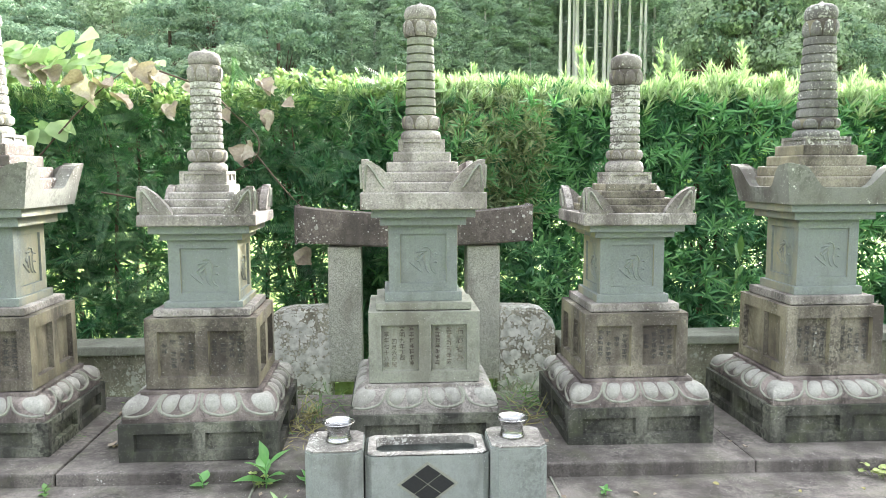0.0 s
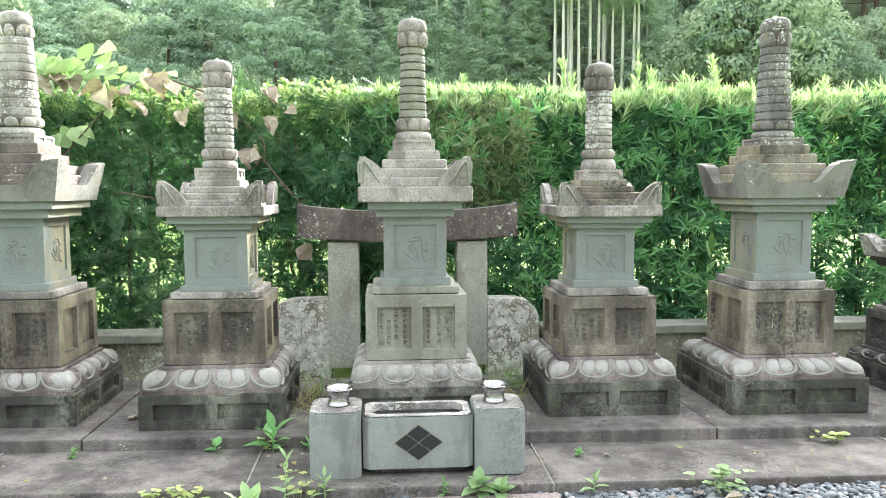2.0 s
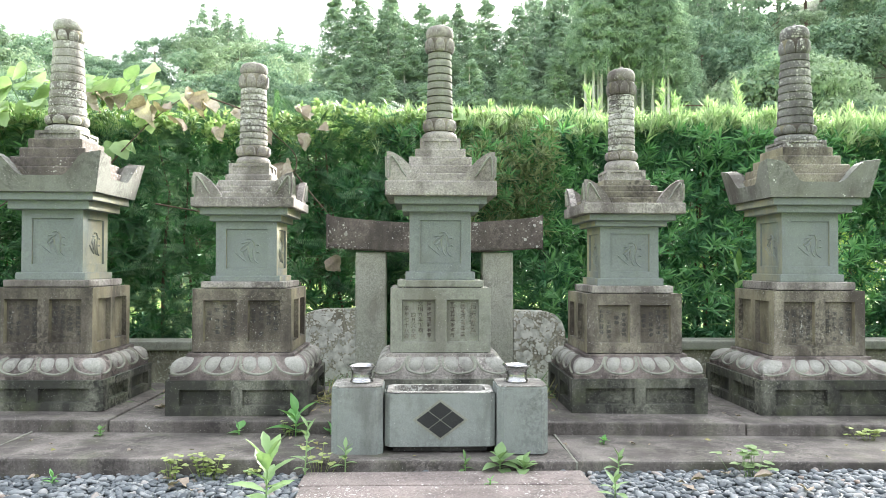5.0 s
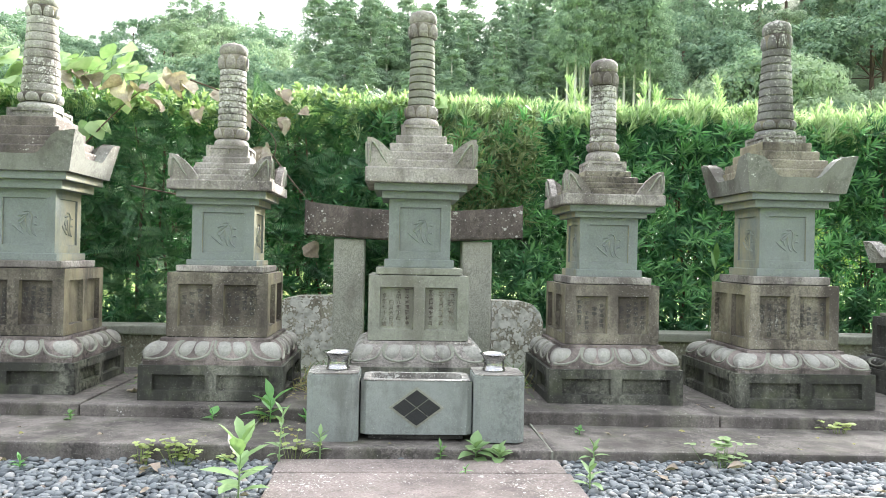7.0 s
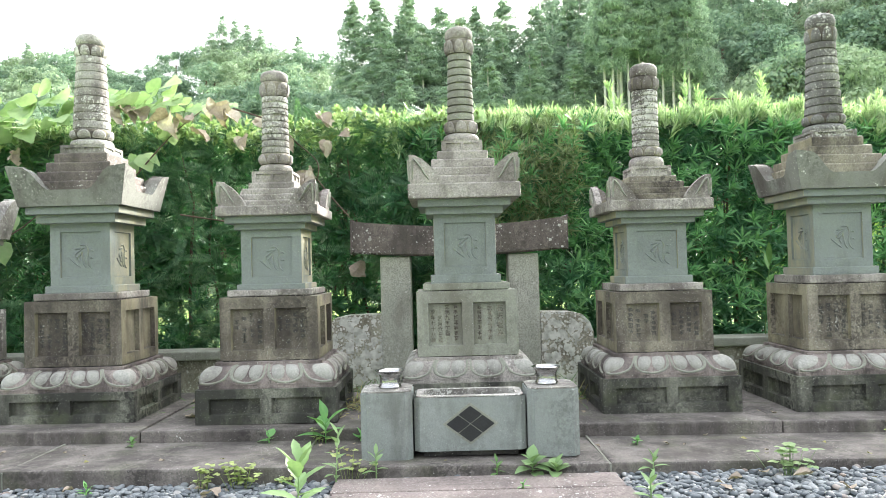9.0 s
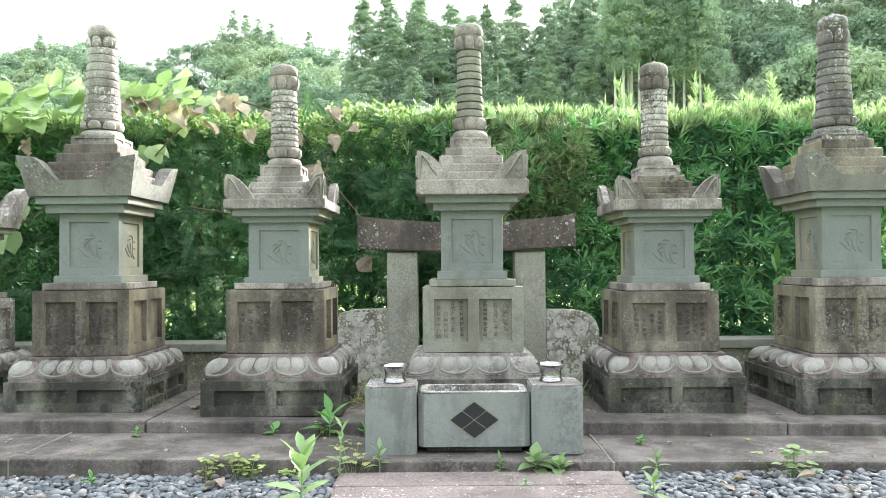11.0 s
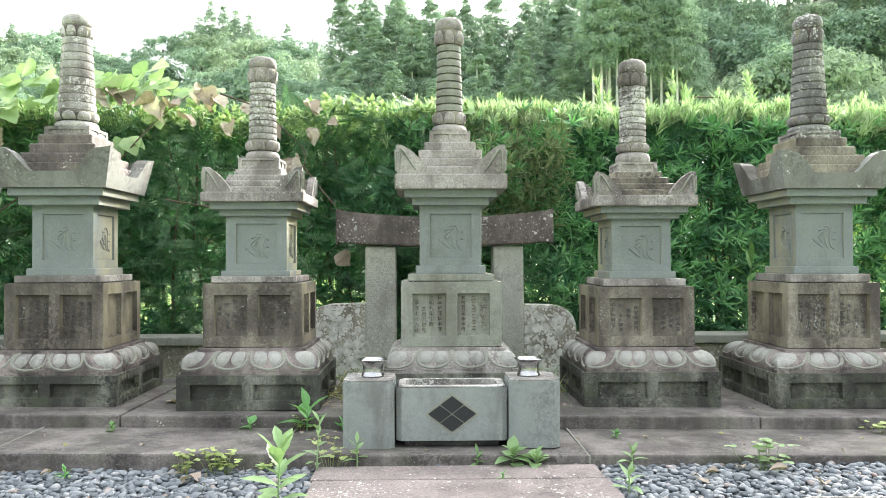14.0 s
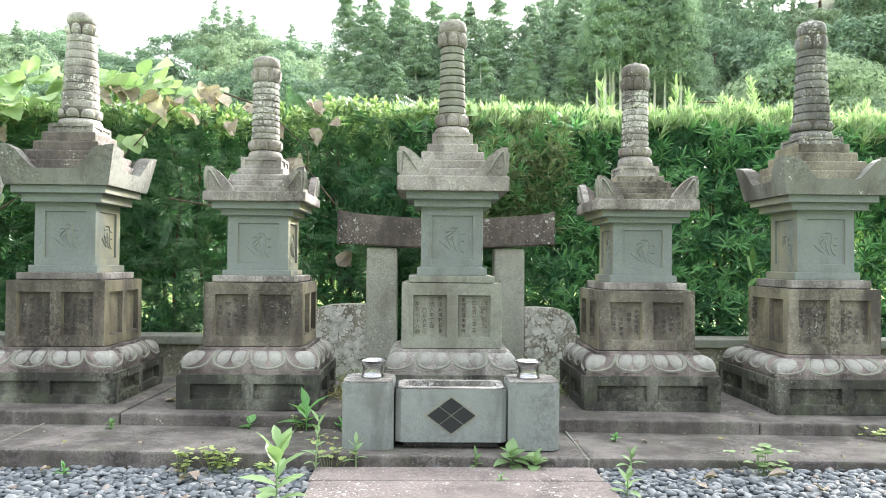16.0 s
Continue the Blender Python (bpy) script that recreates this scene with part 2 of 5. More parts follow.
WEED = leaf_stuff("weed_leaf", (0.075, 0.17, 0.05), (0.13, 0.25, 0.08), (0.22, 0.34, 0.14), 0.3, scale=8, through_tint=(0.85, 1.0, 0.55))
WEED_DARK = leaf_stuff("glossy_weed_leaf", (0.09, 0.24, 0.08), (0.16, 0.36, 0.12), (0.28, 0.48, 0.18), 0.35, 0.35, scale=8)
WEED_PALE = leaf_stuff("pale_weed_leaf", (0.14, 0.24, 0.1), (0.22, 0.34, 0.15), (0.33, 0.44, 0.22), 0.3, scale=8, through_tint=(0.95, 1.0, 0.7))
STRAW = leaf_stuff("dry_grass", (0.2, 0.19, 0.08), (0.32, 0.3, 0.14), (0.45, 0.4, 0.22), 0.3, 0.8, scale=8, gloss=0.1)
# distance haze is painted into the hillside foliage: paler, bluer greens
CEDAR = leaf_stuff("hazy_cedar_foliage", (0.135, 0.198, 0.152), (0.265, 0.365, 0.262), (0.45, 0.54, 0.4), 0.32, 0.85, 0.3, 0.1, HAZE_TINT, 0.2)
BROAD = leaf_stuff("hazy_broadleaf_foliage", (0.105, 0.165, 0.125), (0.195, 0.285, 0.202), (0.37, 0.465, 0.325), 0.3, 0.85, 0.3, 0.1, HAZE_TINT, 0.2)
FRESH = leaf_stuff("hazy_fresh_foliage", (0.162, 0.239, 0.156), (0.27, 0.351, 0.233), (0.432, 0.504, 0.369), 0.3, 0.85, 0.3, 0.1, HAZE_TINT, 0.2)


def bark(name, a, b):
    m, nt, bsdf, out = shader(name)
    n = tex(nt, "Noise", position(nt, (1, 1, 0.12)), 9, 6, 0.7)
    nt.links.new(ramp(nt, n.outputs[0], [(0.3, a), (0.7, b)]), bsdf.inputs["Base Color"])
    bsdf.inputs["Roughness"].default_value = 0.9
    bump(nt, bsdf, n.outputs[0], 0.6, 0.02)
    return m


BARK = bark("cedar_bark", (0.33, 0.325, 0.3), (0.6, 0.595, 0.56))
TWIG = bark("twig_bark", (0.05, 0.035, 0.025), (0.16, 0.11, 0.08))


def pebble_material():
    m, nt, bsdf, out = shader("blue_grey_pebble")
    g = nt.nodes.new("ShaderNodeNewGeometry")
    n = tex(nt, "Noise", g.outputs["Position"], 90, 4)
    col = ramp(nt, g.outputs["Random Per Island"], [(0.0, (0.05, 0.06, 0.067)), (0.4, (0.105, 0.121, 0.13)), (0.78, (0.182, 0.2, 0.205)), (0.95, (0.28, 0.285, 0.275)), (0.985, (0.2, 0.155, 0.125))])
    col = blend(nt, 0.35, col, ramp(nt, n.outputs[0], [(0.3, grey(0.3)), (0.7, grey(0.7))]), "SOFT_LIGHT")
    nt.links.new(col, bsdf.inputs["Base Color"])
    bsdf.inputs["Roughness"].default_value = 0.6
    bump(nt, bsdf, n.outputs[0], 0.15, 0.002)
    return m


def gravel_material():
    """Packed pebbles, for the stretch of gravel beyond the loose ones."""
    m, nt, bsdf, out = shader("packed_gravel")
    p = position(nt, (1, 1, 0))
    cell = tex(nt, "Voronoi", p, 38)
    n = tex(nt, "Noise", p, 90, 4)
    sep = nt.nodes.new("ShaderNodeSeparateColor")
    nt.links.new(cell.outputs["Color"], sep.inputs[0])
    col = ramp(nt, sep.outputs[0], [(0.0, (0.06, 0.075, 0.085)), (0.5, (0.115, 0.138, 0.15)), (0.95, (0.2, 0.21, 0.215))])
    col = blend(nt, ramp(nt, cell.outputs["Distance"], [(0.45, grey(0)), (0.75, grey(1))]), col, (0.03, 0.03, 0.028))
    nt.links.new(col, bsdf.inputs["Base Color"])
    bsdf.inputs["Roughness"].default_value = 0.65
    h = ramp(nt, cell.outputs["Distance"], [(0.0, grey(1)), (0.75, grey(0))])
    bump(nt, bsdf, h, 1.0, 0.02)
    return m


PEBBLE, PACKED = pebble_material(), gravel_material()


def field_material():
    m, nt, bsdf, out = shader("meadow_ground")
    p = position(nt)
    a = tex(nt, "Noise", p, 0.6, 6)
    b = tex(nt, "Noise", p, 14, 6, 0.7)
    col = blend(nt, a.outputs[0], (0.17, 0.30, 0.05), (0.30, 0.42, 0.10))
    col = blend(nt, 0.6, col, ramp(nt, b.outputs[0], [(0.3, grey(0.25)), (0.7, grey(0.75))]), "SOFT_LIGHT")
    nt.links.new(col, bsdf.inputs["Base Color"])
    bsdf.inputs["Roughness"].default_value = 0.9
    bump(nt, bsdf, b.outputs[0], 0.8, 0.05)
    return m


def forest_floor():
    m, nt, bsdf, out = shader("forest_floor")
    n = tex(nt, "Noise", position(nt), 0.5, 8, 0.7)
    nt.links.new(ramp(nt, n.outputs[0], [(0.3, (0.05, 0.075, 0.04)), (0.7, (0.12, 0.18, 0.08))]), bsdf.inputs["Base Color"])
    bsdf.inputs["Roughness"].default_value = 1.0
    bump(nt, bsdf, n.outputs[0], 1.0, 0.5)
    return m


FIELD, FLOOR = field_material(), forest_floor()


# ---- mesh helpers ----
def part(name, bm, material, parent=None, label="", smooth=False):
    me = bpy.data.meshes.new(name)
    bmesh.ops.recalc_face_normals(bm, faces=bm.faces)
    bm.to_mesh(me)
    bm.free()
    me.materials.append(material)
    if smooth:
        me.polygons.foreach_set("use_smooth", [True] * len(me.polygons))
    ob = new(name, me)
    if parent:
        ob.parent = parent
    if label:
        ob["label"] = label
    return ob


def raw(name, verts, faces, material, parent=None, smooth=False):
    me = bpy.data.meshes.new(name)
    me.from_pydata(verts, [], faces)
    me.materials.append(material)
    if smooth:
        me.polygons.foreach_set("use_smooth", [True] * len(me.polygons))
    ob = new(name, me)
    if parent:
        ob.parent = parent
    return ob


def thing(name, place, label, category, group=""):
    ob = new(name)
    ob.empty_display_size = 0.05
    ob.matrix_world = pose(*place)
    return tagged(ob, label, category, group)


def box(bm, x0, x1, y0, y1, z0, z1, bevel=0.0):
    vs = [bm.verts.new(v) for v in ((x0, y0, z0), (x1, y0, z0), (x1, y1, z0), (x0, y1, z0), (x0, y0, z1), (x1, y0, z1), (x1, y1, z1), (x0, y1, z1))]
    fs = [bm.faces.new([vs[i] for i in f]) for f in ((0, 3, 2, 1), (4, 5, 6, 7), (0, 1, 5, 4), (1, 2, 6, 5), (2, 3, 7, 6), (3, 0, 4, 7))]
    if bevel:
        edges = list({e for f in fs for e in f.edges})
        bmesh.ops.bevel(bm, geom=edges, offset=bevel, segments=2, profile=0.6, affect="EDGES")
    return bm


def stepped(bm, half, z0, z1, bevel=0.004):
    return box(bm, -half, half, -half, half, z0, z1, bevel)


def panel_block(half, z0, z1, panels, v0, v1, depth, bevel=0.006):
    """A square block whose four faces carry sunk panels, each from u0 to u1 of the half width, between the heights v0 and v1."""
    bm = bmesh.new()
    us = sorted({-half, half, *[u * half for p in panels for u in p]})
    vs = [z0, v0, v1, z1]
    for k in range(4):
        m = Matrix.Rotation(k * math.pi / 2, 3, "Z")

        def at(u, v, d=0.0):
            return bm.verts.new(m @ Vector((u, -half + d, v)))
        for a, b in zip(us, us[1:]):
            for c, d in zip(vs, vs[1:]):
                sunk = c == v0 and any(abs(p[0] * half - a) < 1e-6 for p in panels)
                if not sunk:
                    bm.faces.new([at(a, c), at(b, c), at(b, d), at(a, d)])
                    continue
                s = depth * 0.18
                o = [(a, c), (b, c), (b, d), (a, d)]
                i = [(a + s, c + s), (b - s, c + s), (b - s, d - s), (a + s, d - s)]
                bm.faces.new([at(*q, depth) for q in i])
                for q in range(4):
                    r = (q + 1) % 4
                    bm.faces.new([at(*o[q]), at(*o[r]), at(*i[r], depth), at(*i[q], depth)])
    for z, flip in ((z0, -1), (z1, 1)):
        bm.faces.new([bm.verts.new((x * half, y * half, z)) for x, y in ((-1, -1), (1, -1), (1, 1), (-1, 1))])
    bmesh.ops.remove_doubles(bm, verts=bm.verts, dist=1e-5)

    def outer(e):
        n = 0
        for test in (lambda v: abs(abs(v.co.x) - half) < 1e-5, lambda v: abs(abs(v.co.y) - half) < 1e-5, lambda v: abs(v.co.z - z0) < 1e-5 or abs(v.co.z - z1) < 1e-5):
            n += all(test(v) for v in e.verts)
        return n >= 2
    bmesh.ops.bevel(bm, geom=[e for e in bm.edges if outer(e)], offset=bevel, segments=2, profile=0.6, affect="EDGES")
    return bm


def lathe(profile, segments=32, lobes=None):
    """A turned stone from (radius, height) pairs; lobes(z, angle) swells it."""
    bm = bmesh.new()
    rings = []
    for r, z in profile:
        ring = []
        for i in range(segments):
            a = 2 * math.pi * i / segments
            q = r * (1 + (lobes(z, a) if lobes else 0.0))
            ring.append(bm.verts.new((q * math.cos(a), q * math.sin(a), z)))
        rings.append(ring)
    for lo, hi in zip(rings, rings[1:]):
        for i in range(segments):
            j = (i + 1) % segments
            bm.faces.new([lo[i], lo[j], hi[j], hi[i]])
    bm.faces.new(rings[0][::-1])
    bm.faces.new(rings[-1])
    return bm


def corner_horns(half, z0, lean, thick, top, inner, sign):
    """One corner's upswept horn, L-shaped in plan; top(s) is its height at s (0 inside, 1 at the corner)."""
    bm = bmesh.new()
    n = 14
    for axis in (0, 1):
        cols = []
        for i in range(n + 1):
            s = i / n
            w = max(top(s), 0.004)
            u = inner + (half - inner) * s
            col = []
            for back, up in ((0, 0), (0, w), (1, w), (1, 0)):
                out = half + lean * up - thick * back
                along = u + lean * up * s - (thick * back if s > 0.999 else 0)
                if s <= 0.999:
                    along = min(along, out) if back else along
                p = (along * sign[0], out * sign[1]) if axis == 0 else (out * sign[0], along * sign[1])
                col.append(bm.verts.new((*p, z0 + up)))
            cols.append(col)
        for a, b in zip(cols, cols[1:]):
            for q in range(4):
                r = (q + 1) % 4
                bm.faces.new([a[q], a[r], b[r], b[q]])
        bm.faces.new(cols[0])
    bmesh.ops.remove_doubles(bm, verts=bm.verts, dist=1e-5)
    return bm


def ridge(points, r, depth, flat):
    """A carved stroke: a low ridge along points (u, v) on a face whose plane is y = flat."""
    bm = bmesh.new()
    prev = None
    n = len(points)
    for i, (u, v) in enumerate(points):
        a = Vector(points[max(i - 1, 0)])
        b = Vector(points[min(i + 1, n - 1)])
        d = (b - a).normalized()
        side = Vector((-d.y, d.x)) * r * (0.35 + 0.65 * math.sin(math.pi * (i + 0.6) / (n + 0.2)))
        ring = [bm.verts.new((u + side.x, flat, v + side.y)), bm.verts.new((u, flat - depth, v)), bm.verts.new((u - side.x, flat, v - side.y))]
        if prev:
            for q in range(2):
                bm.faces.new([prev[q], prev[q + 1], ring[q + 1], ring[q]])
        prev = ring
    return bm


def smooth_line(points, n=5):
    """A rounded line through points."""
    out = []
    p = [Vector(q) for q in points]
    p = [p[0]] + p + [p[-1]]
    for a, b, c, d in zip(p, p[1:], p[2:], p[3:]):
        for i in range(n):
            t = i / n
            out.append(0.5 * (2 * b + (c - a) * t + (2 * a - 5 * b + 4 * c - d) * t * t + (3 * b - a - 3 * c + d) * t ** 3))
    out.append(p[-1])
    return out


def merge(bms):
    """Several bmeshes as one."""
    whole = bmesh.new()
    for b in bms:
        me = bpy.data.meshes.new("tmp")
        b.to_mesh(me)
        b.free()
        whole.from_mesh(me)
        bpy.data.meshes.remove(me)
    return whole


# ---- setting: ground, steps, wall ----
def terrain(x, y):
    """Height of the land: level by the graves, a meadow behind the hedge, then a wooded hill."""
    far = max(0.0, min(y, 90) - 38)
    rise = 0.36 * far + max(0.0, x - 10) * 0.36 * min(1, far / 40) + 0.05 * max(0.0, far - 16) * min(1, max(0, (x + 11) / 6)) + 0.075 * far * min(1, max(0, (-x - 9) / 8))
    rise -= 0.25 * max(0.0, y - 92)
    return -0.25 * min(1, max(0, (y - 4.6) / 6)) + max(rise, -2.0) + 0.8 * noise.noise((x * 0.05, y * 0.05, 0)) * min(1, far / 20)


def ground_sheet():
    xs = [-900, -500, -300, -200, -150, -110] + list(range(-80, -10, 10)) + [-7, -4, -2, 0, 2, 4, 7] + list(range(10, 81, 10)) + [110, 150, 200, 300, 500, 900]
    ys = [-900, -300, -100, -40, -15, -6, 0, 4.4, 5, 8, 14, 22, 30] + list(range(38, 140, 7)) + [160, 200, 300, 500, 900]
    verts = [(x, y, terrain(x, y) + 0.2) for y in ys for x in xs]
    w = len(xs)
    faces = [(j * w + i, j * w + i + 1, (j + 1) * w + i + 1, (j + 1) * w + i) for j in range(len(ys) - 1) for i in range(w - 1)]
    ob = raw("ground", verts, faces, FIELD)
    ob.data.materials.append(FLOOR)
    for p in ob.data.polygons:
        if p.center.y > 40:
            p.material_index = 1
        p.use_smooth = True
    return tagged(ob, "grassy meadow ground rising to a wooded hill", "ground", kind="structure")


ground_sheet()
Z_STEP, Z_UP = 0.28, 0.32
FALL = 0.0105   # the steps fall a little towards +x


def slab_row(name, cuts, y0, y1, z0, z1, material, label, slope=0.0, seed=1):
    """A row of stone slabs laid end to end, each a piece of the row."""
    rng = random.Random(seed)
    row = thing(name, (0, 0, 0), label, "step")
    row["kind"] = "structure"
    for a, b in zip(cuts, cuts[1:]):
        bm = box(bmesh.new(), a + 0.0025, b - 0.0025, y0 + rng.uniform(-0.004, 0.004), y1, z0, z1 + rng.uniform(-0.003, 0.003), 0.008)
        for v in bm.verts:
            if v.co.z > z1 - 0.02:
                v.co.z -= slope * (v.co.y - y0) / (y1 - y0)
            v.co.z -= FALL * v.co.x
        part("slab", bm, material, row)
        if slope and a > cuts[0]:
            part("joint", box(bmesh.new(), a - 0.0035, a + 0.0035, y0 + 0.004, y1 - 0.08, z0, z1 - 0.005 - FALL * a), PALE, row, "pale mortar joint")
    return row


slab_row("lower_step", [-4.6, -3.2, -1.62, -0.62, 0.46, 1.95, 3.3, 4.6], 2.225, 2.75, 0.1, Z_STEP, STEP, "low weathered grey-purple stone step slabs", 0.012, 2)
slab_row("upper_step", [-4.6, -2.75, -1.325, 0.1, 1.25, 2.7, 4.6], 2.675, 3.62, 0.1, Z_UP, STEP, "raised dark stone slabs carrying the stone stupas", 0, 3)


def gravel_bed():
    bm = box(bmesh.new(), -4.6, 4.6, -2.5, 2.23, 0.05, 0.225)
    tagged(part("gravel_bed", bm, PACKED), "bed of packed grey gravel", "ground", kind="structure")
    rng = np.random.default_rng(5)
    base = bmesh.new()
    bmesh.ops.create_icosphere(base, subdivisions=2, radius=1.0)
    bv = np.array([v.co for v in base.verts])
    bf = np.array([[v.index for v in f.verts] for f in base.faces])
    base.free()
    verts, faces, off = [], [], 0
    step = 0.0188
    for y in np.arange(1.72, 2.24, step):
        for x in np.arange(-2.1, 2.1, step):
            px, py = x + rng.uniform(-0.008, 0.008), y + rng.uniform(-0.008, 0.008)
            if abs(px) < 0.475 and py < 2.2:
                continue
            s = rng.uniform(0.0075, 0.0155) * np.array([1.3, 0.92, 0.6]) * rng.uniform(0.85, 1.2, 3)
            a, tilt = rng.uniform(0, math.pi), rng.uniform(-0.45, 0.45)
            q = bv * s
            q = q * (1 + 0.17 * np.sin(bv[:, [1, 2, 0]] * 2.1 + rng.uniform(0, 6, 3)))
            ca, sa, ct, st = math.cos(a), math.sin(a), math.cos(tilt), math.sin(tilt)
            q = np.stack([q[:, 0] * ct + q[:, 2] * st, q[:, 1], -q[:, 0] * st + q[:, 2] * ct], 1)
            q = np.stack([q[:, 0] * ca - q[:, 1] * sa, q[:, 0] * sa + q[:, 1] * ca, q[:, 2]], 1)
            q += (px, py, 0.23 + rng.uniform(-0.006, 0.009))
            verts.append(q)
            faces.append(bf + off)
            off += len(bv)
    ob = raw("gravel", np.concatenate(verts).tolist(), np.concatenate(faces).tolist(), PEBBLE, smooth=True)
    tagged(ob, "rounded blue-grey river pebbles spread as gravel", "gravel", kind="stuff")


gravel_bed()


def paving():
    row = thing("stone_path", (0, 0, 0), "worn pinkish-grey stone paving slabs with moss in the joints", "paving")
    row["kind"] = "structure"
    for y0, y1, dx in ((2.04, 2.2, 0.0), (1.45, 2.036, 0.01), (0.8, 1.446, -0.005), (0.1, 0.796, 0.004), (-0.7, 0.096, 0.0), (-1.5, -0.704, 0.006)):
        part("slab", box(bmesh.new(), -0.475 + dx, 0.47 + dx, y0, y1, 0.1, 0.252, 0.007), PAVING, row)


paving()


def low_wall():
    w = thing("wall_back", (0, 0, 0), "low lichen-covered stone wall with a flat cap", "wall")
    w["kind"] = "structure"
    cuts = [-4.6, -3.1, -1.9, -0.76]
    for side in (1, -1):
        for a, b in zip(cuts, cuts[1:]):
            lo, hi = sorted((a * side, b * side))
            part("wall_stone", box(bmesh.new(), lo + 0.002, hi - 0.002, 3.9, 4.05, 0.1, 0.47, 0.006), WALLSTONE, w)
            part("cap", box(bmesh.new(), lo + 0.001, hi - 0.001, 3.87, 4.08, 0.472, 0.522, 0.008), PALE, w, "paler flat capping stone")
    for side, x0, x1 in ((-1, -0.755, -0.43), (1, 0.43, 0.735)):
        bm = bmesh.new()
        outline = [(x0, 0.1), (x1, 0.1)]
        if side < 0:
            outline += [(x1, 0.705), (x0 + 0.12, 0.70), (x0 + 0.05, 0.685), (x0 + 0.01, 0.655), (x0, 0.60)]
        else:
            outline += [(x1, 0.58), (x1 - 0.02, 0.635), (x1 - 0.06, 0.675), (x1 - 0.12, 0.69), (x0, 0.695)]
        front = [bm.verts.new((x, 3.84, z)) for x, z in outline]
        rear = [bm.verts.new((x, 4.02, z)) for x, z in outline]
        bm.faces.new(front)
        bm.faces.new(rear[::-1])
        n = len(outline)
        for i in range(n):
            j = (i + 1) % n
            bm.faces.new([front[j], front[i], rear[i], rear[j]])
        bmesh.ops.bevel(bm, geom=[e for e in bm.edges if abs(e.verts[0].co.y - e.verts[1].co.y) < 1e-6], offset=0.012, segments=2, affect="EDGES")
        part("end_stone", bm, ENDSTONE, w, "upright end stone with a rounded shoulder and white lichen")


low_wall()


def stone_gate():
    g = thing("stone_gate", (0, 3.9, Z_UP), "small stone gate, dark curved lintel on two granite posts", "gate")
    bm = bmesh.new()
    n, prev = 16, None
    for i in range(n + 1):
        s = -1 + 2 * i / n
        x = 0.6 * s
        up = 0.028 * s * s
        thick = 0.165 + 0.012 * s * s
        ring = [bm.verts.new((x, y, z)) for y, z in ((-0.095, 0.7 + up), (0.1, 0.7 + up), (0.1, 0.7 + up + thick), (-0.095, 0.7 + up + thick))]
        if prev:
            for q in range(4):
                bm.faces.new([prev[q], prev[(q + 1) % 4], ring[(q + 1) % 4], ring[q]])
        else:
            bm.faces.new(ring)
        prev = ring
    bm.faces.new(prev[::-1])
    bm.normal_update()
    sharp = [e for e in bm.edges if e.calc_face_angle(0) > 0.8]
    bmesh.ops.bevel(bm, geom=sharp, offset=0.008, segments=2, affect="EDGES")
    part("lintel", bm, LINTEL, g, "dark purple-brown curved lintel with lichen patches")
    for x0, x1 in ((-0.442, -0.272), (0.268, 0.438)):
        part("post", box(bmesh.new(), x0, x1, -0.07, 0.09, 0, 0.703, 0.012), GRANITE, g, "speckled granite post")


stone_gate()

# ---- stone stupas ----
SEED_SIGN = [
    [(-0.03, 0.425), (0.12, 0.457), (0.248, 0.409)],
    [(0.248, 0.409), (0.331, 0.197), (0.301, -0.039), (0.301, -0.315), (0.376, -0.551), (0.534, -0.685)],
    [(0.15, 0.307), (-0.053, 0.181), (-0.226, 0.024), (-0.271, -0.071)],
    [(-0.256, 0.244), (-0.075, 0.283), (0.15, 0.307)],
    [(-0.271, -0.071), (-0.18, -0.134), (-0.06, -0.039), (0.045, 0.118)],
    [(-0.15, -0.102), (-0.105, -0.26), (-0.038, -0.386)],
    [(0.045, 0.118), (0.06, -0.118), (0.105, -0.354), (0.18, -0.559), (0.271, -0.638)],
    [(-0.511, -0.173), (-0.278, -0.386), (-0.03, -0.598)],
    [(0.414, 0.15), (0.489, 0.197), (0.571, 0.142)],
    [(0.414, -0.205), (0.489, -0.15), (0.571, -0.205)],
]


def carved_text(block, text, x, z, size, pitch, flat, material):
    """One column of carved characters, read downwards from the height z, each a part."""
    for i, sign in enumerate(text):
        curve = bpy.data.curves.new("character", "FONT")
        curve.body, curve.size, curve.align_x = sign, size, "CENTER"
        curve.extrude = 0.0008
        ob = bpy.data.objects.new("character", curve)
        me = bpy.data.meshes.new_from_object(ob)
        bpy.data.objects.remove(ob)
        me.transform(pose(x, flat, z - size * 0.8 - pitch * i, 90))
        me.materials.clear()
        me.materials.append(material)
        made = new("character", me)
        made.parent = block
        made["label"] = "carved character"


def sign_bars(bars, x, z, w, h, flat, rng):
    """One unread carved sign: a few thin strokes."""
    t = 0.045 * w + 0.0004
    for k in range(rng.choice((3, 3, 4))):
        zz = z - h * (k + 0.5) / 3.6
        l, r = rng.uniform(0.3, 0.5) * w, rng.uniform(0.25, 0.5) * w
        bars.append(box(bmesh.new(), x - l, x + r, flat - 0.0008, flat + 0.002, zz - t, zz + t))
    for k in range(rng.choice((1, 2))):
        xx = x + rng.uniform(-0.3, 0.3) * w
        bars.append(box(bmesh.new(), xx - t, xx + t, flat - 0.001, flat + 0.002, z - h, z - h * rng.uniform(0, 0.4)))


def carved_bars(block, x, z, count, pitch, width, flat, seed, material):
    """A column of writing that stays unread, sign by sign."""
    rng = random.Random(seed)
    for i in range(count):
        bars = []
        sign_bars(bars, x, z - pitch * i, width, pitch * 0.86, flat, rng)
        part("character", merge(bars), material, block, "carved character")


